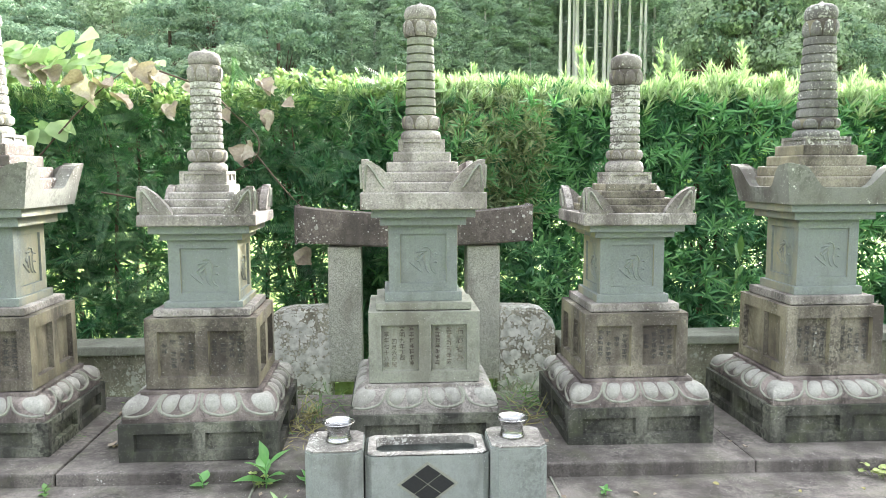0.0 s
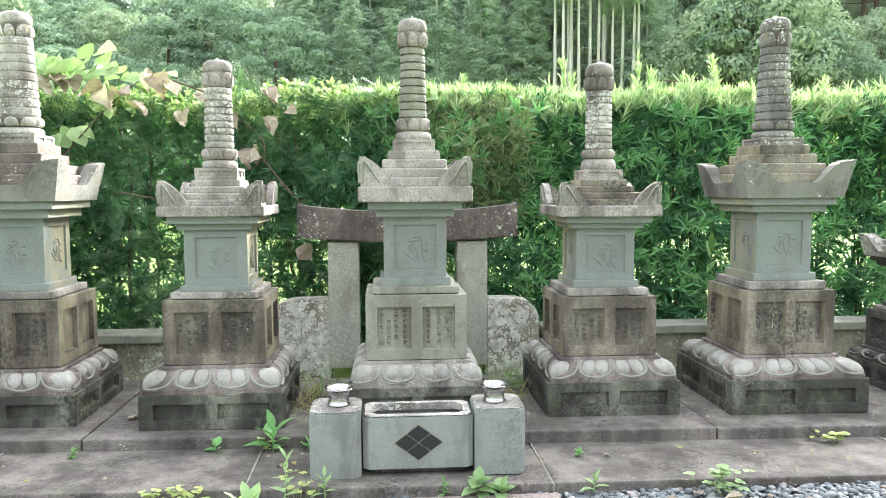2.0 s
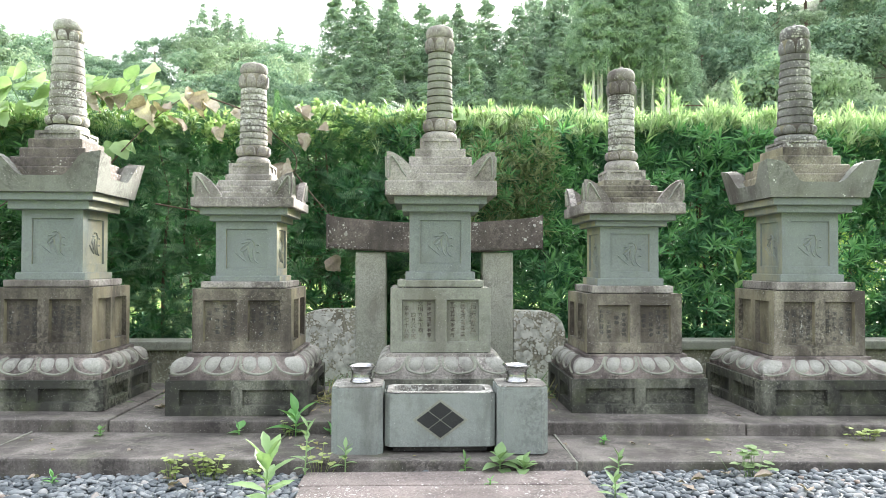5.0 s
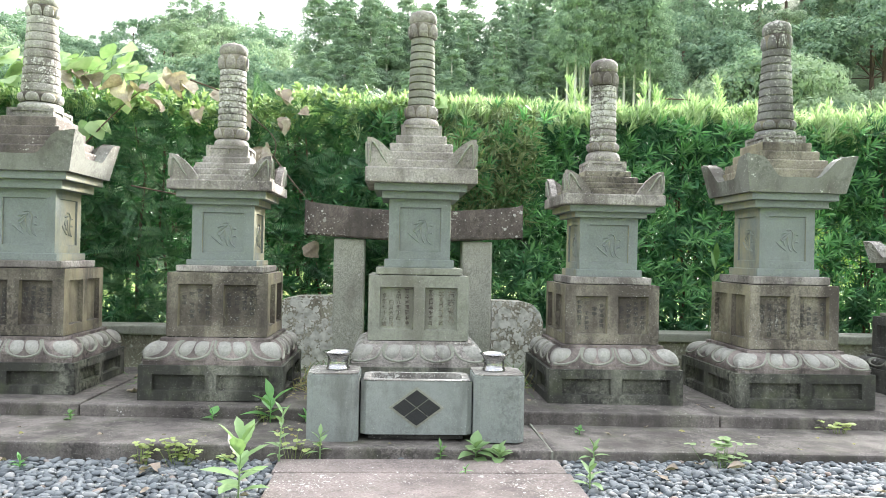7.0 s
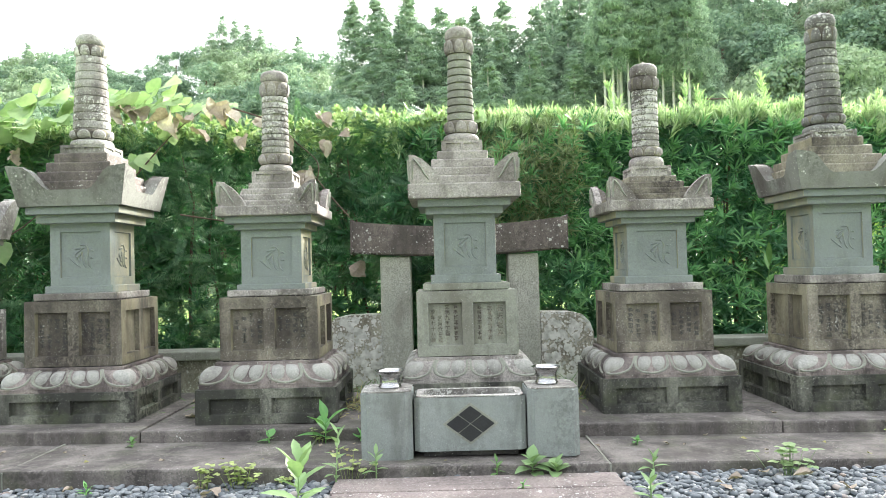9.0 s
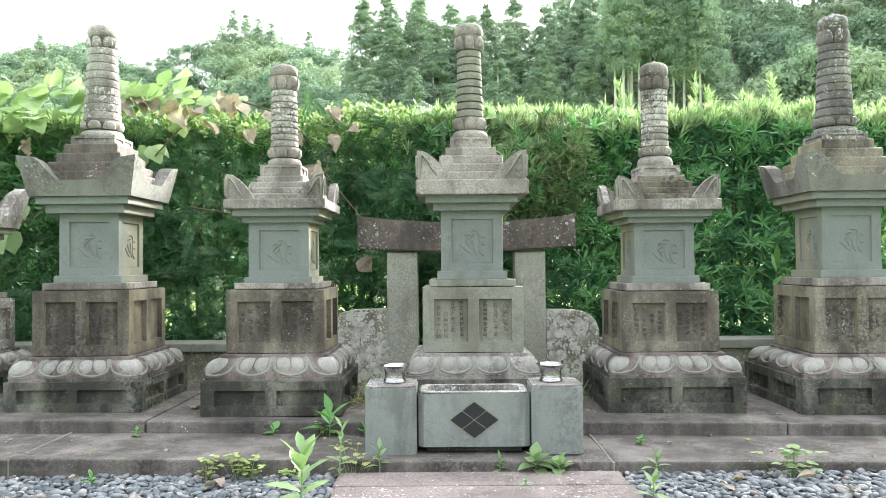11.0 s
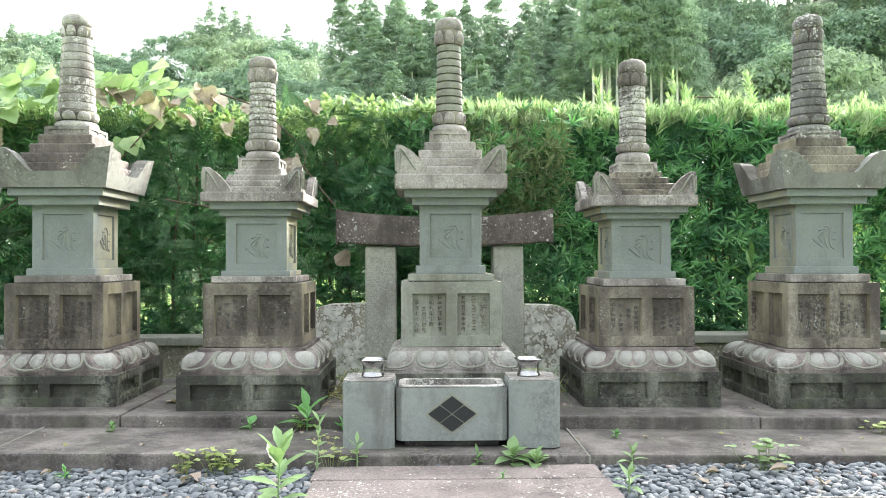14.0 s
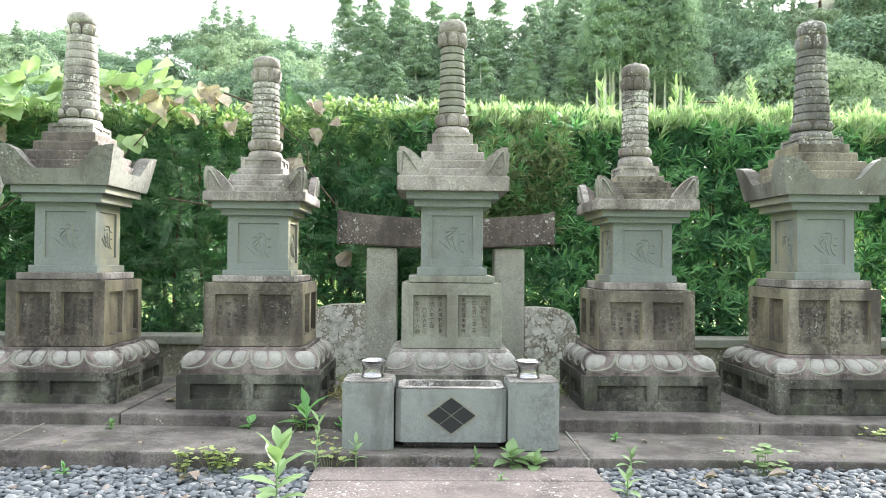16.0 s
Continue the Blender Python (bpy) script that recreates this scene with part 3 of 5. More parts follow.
def carved_lines(block, half, u0, u1, v0, v1, columns, depth, seed, material):
    """Columns of worn carved writing on a sunk panel."""
    rng = random.Random(seed)
    w = (u1 - u0) / (columns + 0.3)
    for c in range(columns):
        bars = []
        x = u1 - w * (c + 0.65)
        z, stop = v1 - 0.012 - rng.uniform(0, 0.03), v0 + 0.02 + rng.uniform(0, 0.06) * (c % 2)
        while z > stop:
            h = rng.uniform(0.016, 0.02)
            if rng.random() > 0.15:
                sign_bars(bars, x, z, w * 0.72, h, -half + depth, rng)
            z -= h + 0.004
        part("inscription", merge(bars), material, block, "worn carved column of writing")["kind"] = "stuff"


def petal_skirt(thing_, top, bottom, zt, zb, skirt, lobe_stone):
    """The base of downturned lotus petals: a curved skirt with raised petal rims, and the swelling lobes on it."""
    def surface(u, v, out=0.0):
        a = v * math.pi / 2
        h = top + (bottom - top) * math.sin(a) ** 0.9
        z = zt - (zt - zb) * (1 - math.cos(a)) ** 0.85
        nx, nz = math.sin(a * 0.5 + 0.5), math.cos(a * 0.5 + 0.5)
        return u * (h + out * 0.4), -(h + out * nx), z + out * nz * 0.7

    def rim(u, v):
        out = 0.0
        for c, r in ((-0.29, 0.295), (0.29, 0.295), (-0.9, 0.3), (0.9, 0.3)):
            du = (u - c) / r
            d = math.sqrt(du * du + (max(v - 0.55, 0) / 0.5) ** 2) if v > 0.55 else abs(du)
            out += 0.006 * math.exp(-((d - 0.95) / 0.085) ** 2)
        return out + 0.003 * math.exp(-((v - 0.96) / 0.05) ** 2)
    bm = bmesh.new()
    nu, nv = 72, 12
    for k in range(4):
        m = Matrix.Rotation(k * math.pi / 2, 3, "Z")
        grid = [[bm.verts.new(m @ Vector(surface(-1 + 2 * i / nu, j / nv, rim(-1 + 2 * i / nu, j / nv)))) for i in range(nu + 1)] for j in range(nv + 1)]
        for j in range(nv):
            for i in range(nu):
                bm.faces.new([grid[j][i], grid[j + 1][i], grid[j + 1][i + 1], grid[j][i + 1]])
    bmesh.ops.remove_doubles(bm, verts=bm.verts, dist=2e-4)
    base = part("lotus_base", bm, skirt, thing_, "carved downturned lotus petals", smooth=True)
    lobes = [(-0.41, 0.113), (-0.18, 0.113), (0.18, 0.113), (0.41, 0.113)]
    for k in range(4):
        m = Matrix.Rotation(k * math.pi / 2, 3, "Z")
        for c, r in lobes:
            lobe = bmesh.new()
            rows = []
            for j in range(9):
                row = []
                for i in range(9):
                    a, b = -1 + i / 4, -1 + j / 4
                    s = math.sqrt(max(0.0, 1 - 0.5 * b * b))
                    t = math.sqrt(max(0.0, 1 - 0.5 * a * a))
                    x, y = a * s, b * t
                    q = max(0.0, 1 - x * x - y * y)
                    row.append(lobe.verts.new(m @ Vector(surface(c + r * x * (1 - 0.3 * min(y, 0) * abs(y)), 0.42 + 0.41 * y, 0.0145 * q ** 0.75 - 0.002))))
                rows.append(row)
            for j in range(8):
                for i in range(8):
                    lobe.faces.new([rows[j][i], rows[j + 1][i], rows[j + 1][i + 1], rows[j][i + 1]])
            part("petal", lobe, lobe_stone, base, "pale worn petal", smooth=True)
        for c, r in ((-0.29, 0.27), (0.29, 0.27), (-0.86, 0.27), (0.86, 0.27)):
            path = [(c - r, 0.06), (c - r, 0.3), (c - r * 0.97, 0.55), (c - r * 0.8, 0.76), (c - r * 0.45, 0.88), (c, 0.93), (c + r * 0.45, 0.88), (c + r * 0.8, 0.76), (c + r * 0.97, 0.55), (c + r, 0.3), (c + r, 0.06)]
            path = [q for q in smooth_line(path, 3) if abs(q[0]) <= 1.0]
            rim_bm, prev = bmesh.new(), None
            for i, (u, v) in enumerate(path):
                d = (Vector(path[min(i + 1, len(path) - 1)]) - Vector(path[max(i - 1, 0)])).normalized()
                w = Vector((-d.y * 0.034, d.x * 0.07))
                ring = [rim_bm.verts.new(m @ Vector(surface(u + w.x * g, v + w.y * g, o))) for g, o in ((-1, -0.002), (-0.35, 0.008), (0.35, 0.008), (1, -0.002))]
                if prev:
                    for g in range(3):
                        rim_bm.faces.new([prev[g], prev[g + 1], ring[g + 1], ring[g]])
                prev = ring
            part("petal_rim", rim_bm, PALE, base, "raised pale petal edge", smooth=True)
        lobe = bmesh.new()
        rows = []
        for j in range(9):
            row = []
            for i in range(13):
                x, y = -1 + i / 6, -1 + j / 4
                x2, y2 = x * math.sqrt(1 - 0.5 * y * y), y * math.sqrt(1 - 0.5 * x * x)
                q = max(0.0, 1 - x2 * x2 - y2 * y2)
                v, out = 0.45 + 0.44 * y2, 0.012 * q ** 0.75 - 0.002
                if x2 <= 0:
                    p = m @ Vector(surface(1 + 0.28 * x2, v, out))
                else:
                    p = m @ Matrix.Rotation(math.pi / 2, 3, "Z") @ Vector(surface(-1 + 0.28 * x2, v, out))
                row.append(lobe.verts.new(p))
            rows.append(row)
        for j in range(8):
            for i in range(12):
                lobe.faces.new([rows[j][i], rows[j + 1][i], rows[j + 1][i + 1], rows[j][i + 1]])
        part("petal", lobe, lobe_stone, base, "pale worn corner petal", smooth=True)
    return base


def stupa(x, y, z, kind, stones, seed, label, turn=0.0):
    """A carved stone stupa in tiers. z: the tier heights above the slab, from the plinth's top to the tip."""
    foot = z["ground"] - FALL * x
    t = thing("stone_stupa", (x, y, foot, 0, 0, turn), label, "stupa", "row of stone stupas")
    q = {k: v - foot for k, v in z.items() if k != "r"}
    f = z.get("size", 1.0)
    blk, bx, body = 0.292 * f * z.get("foot", 1.0), 0.216 * f, 0.136 * f
    part("plinth", panel_block(blk, 0, q["blkt"], [(-0.8, -0.08), (0.08, 0.8)], q["blkt"] * 0.27, q["blkt"] * 0.74, 0.022, 0.009), stones["plinth"], t, "square plinth with sunk panels")
    part("ledge", box(bmesh.new(), -blk * 0.95, blk * 0.95, -blk * 0.95, blk * 0.95, q["blkt"] - 0.002, q["petb"] + 0.004, 0.004), stones["skirt"], t)
    petal_skirt(t, bx + 0.012, blk * 0.945, q["boxb"] - 0.012, q["petb"], stones["skirt"], stones["petal"])
    part("collar", stepped(bmesh.new(), bx + 0.016, q["boxb"] - 0.018, q["boxb"] + 0.001, 0.003), stones["skirt"], t)
    v0, v1 = q["boxb"] + 0.048 * f, q["boxt"] - 0.05 * f
    block = part("block", panel_block(bx, q["boxb"] + 0.0045, q["boxt"], [(-0.77, -0.1), (0.12, 0.77)], v0, v1, 0.02, 0.008), stones["block"], t, "square block with two sunk inscribed panels")
    for k, (u0, u1) in enumerate(((-0.77, -0.1), (0.12, 0.77))):
        if not z.get("dated"):
            carved_lines(block, bx, u0 * bx, u1 * bx, v0 + 0.01, v1 - 0.008, 4, 0.02, seed * 10 + k, stones["ink"])
    if z.get("dated"):
        flat, top = -bx + 0.0195, q["boxt"]
        carved_text(block, "右志者為", 0.1415, top - 0.064, 0.033, 0.0365, flat, stones["ink"])
        carved_bars(block, 0.0976, top - 0.062, 6, 0.0262, 0.023, flat, 5, stones["ink"])
        carved_bars(block, 0.053, top - 0.061, 7, 0.0226, 0.021, flat, 6, stones["ink"])
        carved_bars(block, -0.05, top - 0.059, 7, 0.0228, 0.021, flat, 7, stones["ink"])
        carved_text(block, "文明九年丁酉", -0.087, top - 0.059, 0.0225, 0.0232, flat, stones["ink"])
        carved_text(block, "四月六日歿", -0.118, top - 0.109, 0.0225, 0.0232, flat, stones["ink"])
        carved_text(block, "享年七十八歳", -0.148, top - 0.08, 0.022, 0.0242, flat, stones["ink"])
    # recessed joints between tiers, their shade deepened by black filler strips
    part("shaded_seam", stepped(bmesh.new(), bx - 0.008, q["boxb"] - 0.002, q["boxb"] + 0.006), SOOTY, t)
    part("shaded_seam", stepped(bmesh.new(), 0.187 * f - 0.008, q["boxt"] - 0.002, q["boxt"] + 0.006), SOOTY, t)
    part("upper_step", stepped(bmesh.new(), 0.187 * f, q["boxt"] + 0.003, q["b1b"]), stones["step"], t)
    part("body_step", stepped(bmesh.new(), 0.153 * f, q["b1b"] - 0.001, q["bodyb"]), stones["body"], t)
    hb = q["u2b"] - q["bodyb"]
    b = part("body", panel_block(body, q["bodyb"] - 0.001, q["u2b"], [(-0.66, 0.68)], q["bodyb"] + hb * 0.13, q["u2b"] - hb * 0.14, 0.009, 0.004), stones["body"], t, "smooth grey-green square body with a carved seed letter")
    mid, size = (q["bodyb"] + q["u2b"]) / 2, 0.1 * f
    for k in range(4):
        sign = merge([ridge(smooth_line([(u * size, mid + v * size * 0.95) for u, v in s]), 0.005, 0.004, -body + 0.0085) for s in SEED_SIGN])
        bmesh.ops.rotate(sign, verts=sign.verts, matrix=Matrix.Rotation(k * math.pi / 2, 3, "Z"))
        part("seed_letter", sign, stones["body"], b, "carved seed letter in relief")
    part("eaves_step", stepped(bmesh.new(), z["e2"], q["u2b"] - 0.001, q["u1b"]), stones["eaves"], t)
    part("eaves_step", stepped(bmesh.new(), z["e1"], q["u1b"] - 0.001, q["slabb"]), stones["eaves"], t)
    slab, st, rob = z["slab"], q["slabt"], q["rob"]
    if kind == "open":
        part("roof_slab", stepped(bmesh.new(), slab, q["slabb"] - 0.001, st, 0.006), stones["roof"], t)
        widths = [slab * 0.8, slab * 0.69, slab * 0.58, slab * 0.47]
        for s in ((1, 1), (1, -1), (-1, 1), (-1, -1)):
            horn = corner_horns(slab - 0.012, st - 0.001, 0.04, 0.03, lambda a: z["horn"] * (0.1 + 0.9 * math.sin(a * math.pi / 2) ** 0.88), slab - 0.012 - z["horn"] * 1.05, s)
            horn_ob = part("horn", horn, stones["roof"], t, "upswept corner horn")
            for axis in (0, 1):
                pts = [(0.93, 0.12), (0.93, 0.5), (0.88, 0.82), (0.7, 0.62), (0.55, 0.36), (0.4, 0.14)]
                line = []
                for a, w in smooth_line(pts):
                    u = slab - 0.012 - z["horn"] * 1.05 * (1 - a)
                    line.append((u, st + w * z["horn"]))
                g = ridge(line, 0.0062, 0.008, -(slab - 0.010))
                for v in g.verts:
                    v.co.y -= 0.04 * (v.co.z - st)
                    if axis == 0:
                        v.co.x, v.co.y = v.co.x * s[0], v.co.y * -s[1]
                    else:
                        v.co.x, v.co.y = -v.co.y * s[0], v.co.x * s[1]
                part("moulding", g, PALE, horn_ob, "raised pale moulding")
    else:
        part("roof_slab", stepped(bmesh.new(), slab - 0.05, q["slabb"] - 0.001, st - 0.01, 0.006), stones["roof"], t)
        band, hz = st - q["slabb"], z["horn"]

        def outline(a):
            s = max(0.0, (a - 0.36) / 0.64)
            return band + hz * (0.5 * (1 - math.cos(math.pi * min(1, s * 1.7))) * 0.78 + 0.22 * s)
        for s in ((1, 1), (1, -1), (-1, 1), (-1, -1)):
            part("horn", corner_horns(slab, q["slabb"], 0.2, 0.06, outline, 0.0, s), stones["horn"], t, "broad flared corner horn", smooth=False)
        widths = [slab * 0.88, slab * 0.76, slab * 0.64, slab * 0.53]
    n = len(widths)
    for i, w in enumerate(widths):
        part("roof_step", stepped(bmesh.new(), w, st + (rob - st) * i / n - 0.002, st + (rob - st) * (i + 1) / n, 0.007), stones["tread"], t)
    r = z["r"]
    part("dew_basin", panel_block(r["rob"], rob - 0.001, q["db"], [(-0.8, -0.06), (0.06, 0.8)], rob + 0.014, q["db"] - 0.012, 0.006, 0.003), stones["roof"], t, "small square box with sunk panels")
    h = q["llb"] - q["db"]
    part("dome", lathe([(r["dome"] * a, q["db"] + h * b) for a, b in ((0.96, -0.02), (1, 0.12), (1, 0.45), (0.95, 0.72), (0.82, 0.92), (0.7, 1.0))]), stones["finial"], t, smooth=True)

    def leaf_ring(base, lo, hi, radius):
        """Eight carved petals standing proud of their ring."""
        for i in range(8):
            bm, rows = bmesh.new(), []
            for j in range(7):
                k = j / 6
                zz = lo + (hi - lo) * (0.03 + 0.93 * k)
                half = 0.36 * math.sqrt(max(0.0, 1 - k ** 2.6))
                b = (zz - lo) / (hi - lo)
                row = []
                for g in (-1, -0.72, 0, 0.72, 1):
                    a = i * math.pi / 4 - math.pi / 2 + g * half
                    rr = radius * (1.01 - 0.13 * abs(2 * b - 1.1) ** 3) + (0.0, 0.0055, 0.0045)[0 if abs(g) == 1 else 1 if g else 2] - (0.002 if k > 0.98 else 0)
                    row.append(bm.verts.new((rr * math.cos(a), rr * math.sin(a), zz)))
                rows.append(row)
            for lo_row, hi_row in zip(rows, rows[1:]):
                for g in range(4):
                    bm.faces.new([lo_row[g], lo_row[g + 1], hi_row[g + 1], hi_row[g]])
            part("petal", bm, stones["finial"], base)
    h = q["rb"] - q["llb"]
    ring = part("lower_lotus", lathe([(r["lot"] * (1 - 0.13 * abs(2 * b - 1.1) ** 3), q["llb"] + h * b) for b in [i / 19 for i in range(20)]], 48), BROWN, t, "ring of carved petals", smooth=True)
    leaf_ring(ring, q["llb"], q["rb"], r["lot"])
    profile, rings, cut = [], 9, z.get("cut", 0.0055)
    h = (q["lb"] - q["rb"]) / rings
    for i in range(rings):
        z0 = q["rb"] + i * h
        rad = r["rb"] + (r["rt"] - r["rb"]) * (i + 0.5) / rings
        profile += [(rad - cut, z0), (rad - cut, z0 + h * 0.13), (rad, z0 + h * 0.16), (rad + 0.001, z0 + h * 0.55), (rad - 0.0005, z0 + h * 0.95), (rad - cut, z0 + h * 0.995)]
    part("ringed_shaft", lathe(profile, 36), stones["shaft"], t, "tapering shaft cut into nine rings", smooth=False)
    h = q["jb"] - q["lb"]
    ring = part("upper_lotus", lathe([(r["jewel"] * (1.01 - 0.13 * abs(2 * b - 1.15) ** 3), q["lb"] + h * b) for b in [i / 19 for i in range(20)]], 48), BROWN, t, "ring of carved petals", smooth=True)
    leaf_ring(ring, q["lb"], q["jb"], r["jewel"])
    h = q["tip"] - q["jb"]
    part("jewel", lathe([(r["jewel"] * a, q["jb"] + h * b) for a, b in ((0.86, -0.01), (0.96, 0.08), (1.0, 0.25), (1.0, 0.42), (0.95, 0.6), (0.86, 0.72), (0.66, 0.82), (0.38, 0.88), (0.2, 0.92), (0.12, 0.97), (0.03, 1.06))], 32), stones["finial"], t, "rounded jewel with a small point", smooth=True)
    return t


def stones(**k):
    base = dict(plinth=BLOCK, skirt=SKIRT, petal=SMOOTHED, block=BROWN, step=TOPS, body=GREY, eaves=GREY, roof=TOPS, horn=BAND, finial=TOPS, shaft=TOPS, ink=SOOTY, tread=TOPS)
    base.update(k)
    return base


R_C = dict(rob=0.092, dome=0.082, lot=0.073, rb=0.062, rt=0.053, jewel=0.064)
R_L = dict(rob=0.09, dome=0.076, lot=0.071, rb=0.062, rt=0.057, jewel=0.062)
R_R = dict(rob=0.09, dome=0.08, lot=0.071, rb=0.062, rt=0.057, jewel=0.064)
R_O = dict(rob=0.1, dome=0.094, lot=0.089, rb=0.082, rt=0.063, jewel=0.066)
stupa(0.005, 3.12, dict(ground=Z_UP, blkt=0.467, petb=0.482, boxb=0.569, boxt=0.853, b1b=0.886, bodyb=0.923, u2b=1.19, u1b=1.222, slabb=1.255, slabt=1.319, rob=1.477, db=1.527, llb=1.567, rb=1.624, lb=1.935, jb=2.001, tip=2.072, e2=0.17, e1=0.203, slab=0.243, horn=0.128, size=1.01, dated=True, cut=0.011, r=R_C),
      "open", stones(block=PALE, skirt=TOPS, step=PALE, shaft=PALE, ink=BROWN), 1, "tall grey stone stupa with clean inscribed block behind an incense basin")
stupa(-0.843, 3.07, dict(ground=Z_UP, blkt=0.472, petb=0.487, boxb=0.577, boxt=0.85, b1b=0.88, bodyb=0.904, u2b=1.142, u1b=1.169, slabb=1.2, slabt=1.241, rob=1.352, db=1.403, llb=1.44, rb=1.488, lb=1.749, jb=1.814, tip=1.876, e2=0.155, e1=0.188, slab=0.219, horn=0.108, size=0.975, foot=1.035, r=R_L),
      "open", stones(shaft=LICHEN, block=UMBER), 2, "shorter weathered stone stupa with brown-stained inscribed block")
stupa(0.867, 3.155, dict(ground=Z_UP, blkt=0.462, petb=0.474, boxb=0.56, boxt=0.826, b1b=0.861, bodyb=0.894, u2b=1.13, u1b=1.155, slabb=1.184, slabt=1.231, rob=1.347, db=1.394, llb=1.445, rb=1.487, lb=1.754, jb=1.816, tip=1.891, e2=0.165, e1=0.195, slab=0.229, horn=0.105, size=0.99, foot=1.03, r=R_R),
      "open", stones(shaft=LICHEN, tread=BROWN), 3, "short weathered stone stupa with lichen-ringed shaft and mossy plinth")
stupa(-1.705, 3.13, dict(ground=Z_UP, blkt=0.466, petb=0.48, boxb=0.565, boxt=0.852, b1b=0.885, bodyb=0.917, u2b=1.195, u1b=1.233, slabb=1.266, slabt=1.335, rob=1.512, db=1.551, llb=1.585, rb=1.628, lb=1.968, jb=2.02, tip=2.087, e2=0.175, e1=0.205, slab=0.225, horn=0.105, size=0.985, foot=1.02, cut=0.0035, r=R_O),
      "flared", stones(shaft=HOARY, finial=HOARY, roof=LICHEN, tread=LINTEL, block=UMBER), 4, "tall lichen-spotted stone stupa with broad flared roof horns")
stupa(1.712, 3.17, dict(ground=Z_UP, blkt=0.453, petb=0.466, boxb=0.545, boxt=0.839, b1b=0.878, bodyb=0.913, u2b=1.196, u1b=1.229, slabb=1.261, slabt=1.329, rob=1.505, db=1.54, llb=1.575, rb=1.62, lb=1.96, jb=2.03, tip=2.109, e2=0.175, e1=0.205, slab=0.225, horn=0.1, size=0.975, foot=1.12, r=R_O),
      "flared", stones(shaft=DARKRING, finial=DARKRING, roof=LICHEN, tread=BROWN), 5, "tall dark-shafted stone stupa with broad flared roof horns")
stupa(-2.57, 3.35, dict(ground=Z_UP, blkt=0.45, petb=0.465, boxb=0.54, boxt=0.80, b1b=0.83, bodyb=0.86, u2b=1.1, u1b=1.13, slabb=1.16, slabt=1.22, rob=1.35, db=1.41, llb=1.44, rb=1.48, lb=1.75, jb=1.80, tip=1.86, e2=0.175, e1=0.205, slab=0.225, horn=0.15, size=0.98, r=R_O),
      "flared", stones(shaft=LICHEN, finial=LICHEN, roof=LICHEN, horn=LICHEN, block=LICHEN), 6, "lichen-whitened stone stupa at the end of the row")
stupa(2.6, 3.3, dict(ground=Z_UP, blkt=0.41, petb=0.42, boxb=0.47, boxt=0.67, b1b=0.69, bodyb=0.71, u2b=0.9, u1b=0.925, slabb=0.95, slabt=0.98, rob=1.09, db=1.13, llb=1.15, rb=1.18, lb=1.36, jb=1.40, tip=1.45, e2=0.15, e1=0.175, slab=0.195, horn=0.085, size=0.85, r=R_L),
      "flared", stones(body=SOOTY, block=SOOTY, plinth=SOOTY, skirt=SOOTY, petal=SOOTY, eaves=SOOTY, horn=LICHEN, roof=LICHEN), 7, "small blackened stone stupa beside the taller ones")


# ---- incense basin and vases ----
def chamfered(x0, x1, y0, y1, z0, z1, c):
    bm = bmesh.new()
    outline = [(x0 + c, y0), (x1 - c, y0), (x1, y0 + c), (x1, y1 - c), (x1 - c, y1), (x0 + c, y1), (x0, y1 - c), (x0, y0 + c)]
    lo = [bm.verts.new((x, y, z0)) for x, y in outline]
    hi = [bm.verts.new((x, y, z1)) for x, y in outline]
    bm.faces.new(lo[::-1])
    top = bm.faces.new(hi)
    for i in range(8):
        j = (i + 1) % 8
        bm.faces.new([lo[i], lo[j], hi[j], hi[i]])
    return bm, top


def incense_basin():
    t = thing("incense_basin", (-0.012, 2.335, Z_STEP), "grey stone incense basin with a black diamond crest", "basin")
    bm, top = chamfered(-0.2, 0.2, 0, 0.2, 0.022, 0.212, 0.02)
    r = bmesh.ops.inset_region(bm, faces=[top], thickness=0.032)
    bmesh.ops.inset_region(bm, faces=[top], thickness=0.006, depth=-0.05)
    bmesh.ops.bevel(bm, geom=[e for e in bm.edges if e.verts[0].co.z > 0.2 and e.verts[1].co.z > 0.2], offset=0.005, segments=2, affect="EDGES")
    part("basin", bm, TROUGH, t, "chamfered grey stone trough with a lichened rim")
    part("rim", chamfer_rim(), LICHEN, t, "purple-grey lichened rim")
    # added support; its black colour paints the shadow in the gap below
    part("foot", box(bmesh.new(), -0.17, 0.17, 0.03, 0.18, 0, 0.024), SOOTY, t)
    crest = bmesh.new()
    w, h, g = 0.088, 0.066, 0.0022
    for sx, sz in ((0, 1), (1, 0), (0, -1), (-1, 0)):
        cx, cz = sx * w / 2, 0.118 + sz * h / 2
        pts = [(cx, cz + h / 2 - g), (cx + w / 2 - g, cz), (cx, cz - h / 2 + g), (cx - w / 2 + g, cz)]
        f = [crest.verts.new((x, -0.004, z)) for x, z in pts]
        b = [crest.verts.new((x, 0.002, z)) for x, z in pts]
        crest.faces.new(f)
        for i in range(4):
            crest.faces.new([f[i], b[i], b[(i + 1) % 4], f[(i + 1) % 4]])
    part("crest", crest, BLACK, t, "black stone crest of four diamonds")
    rim = bmesh.new()
    o = [(0, h * 1.13), (w * 1.13, 0), (0, -h * 1.13), (-w * 1.13, 0)]
    fo = [rim.verts.new((x, -0.0015, 0.118 + z)) for x, z in o]
    bo = [rim.verts.new((x, 0.003, 0.118 + z)) for x, z in o]
    rim.faces.new(fo)
    for i in range(4):
        rim.faces.new([fo[i], bo[i], bo[(i + 1) % 4], fo[(i + 1) % 4]])
    part("crest_border", rim, PALE, t, "pale cut border round the crest")


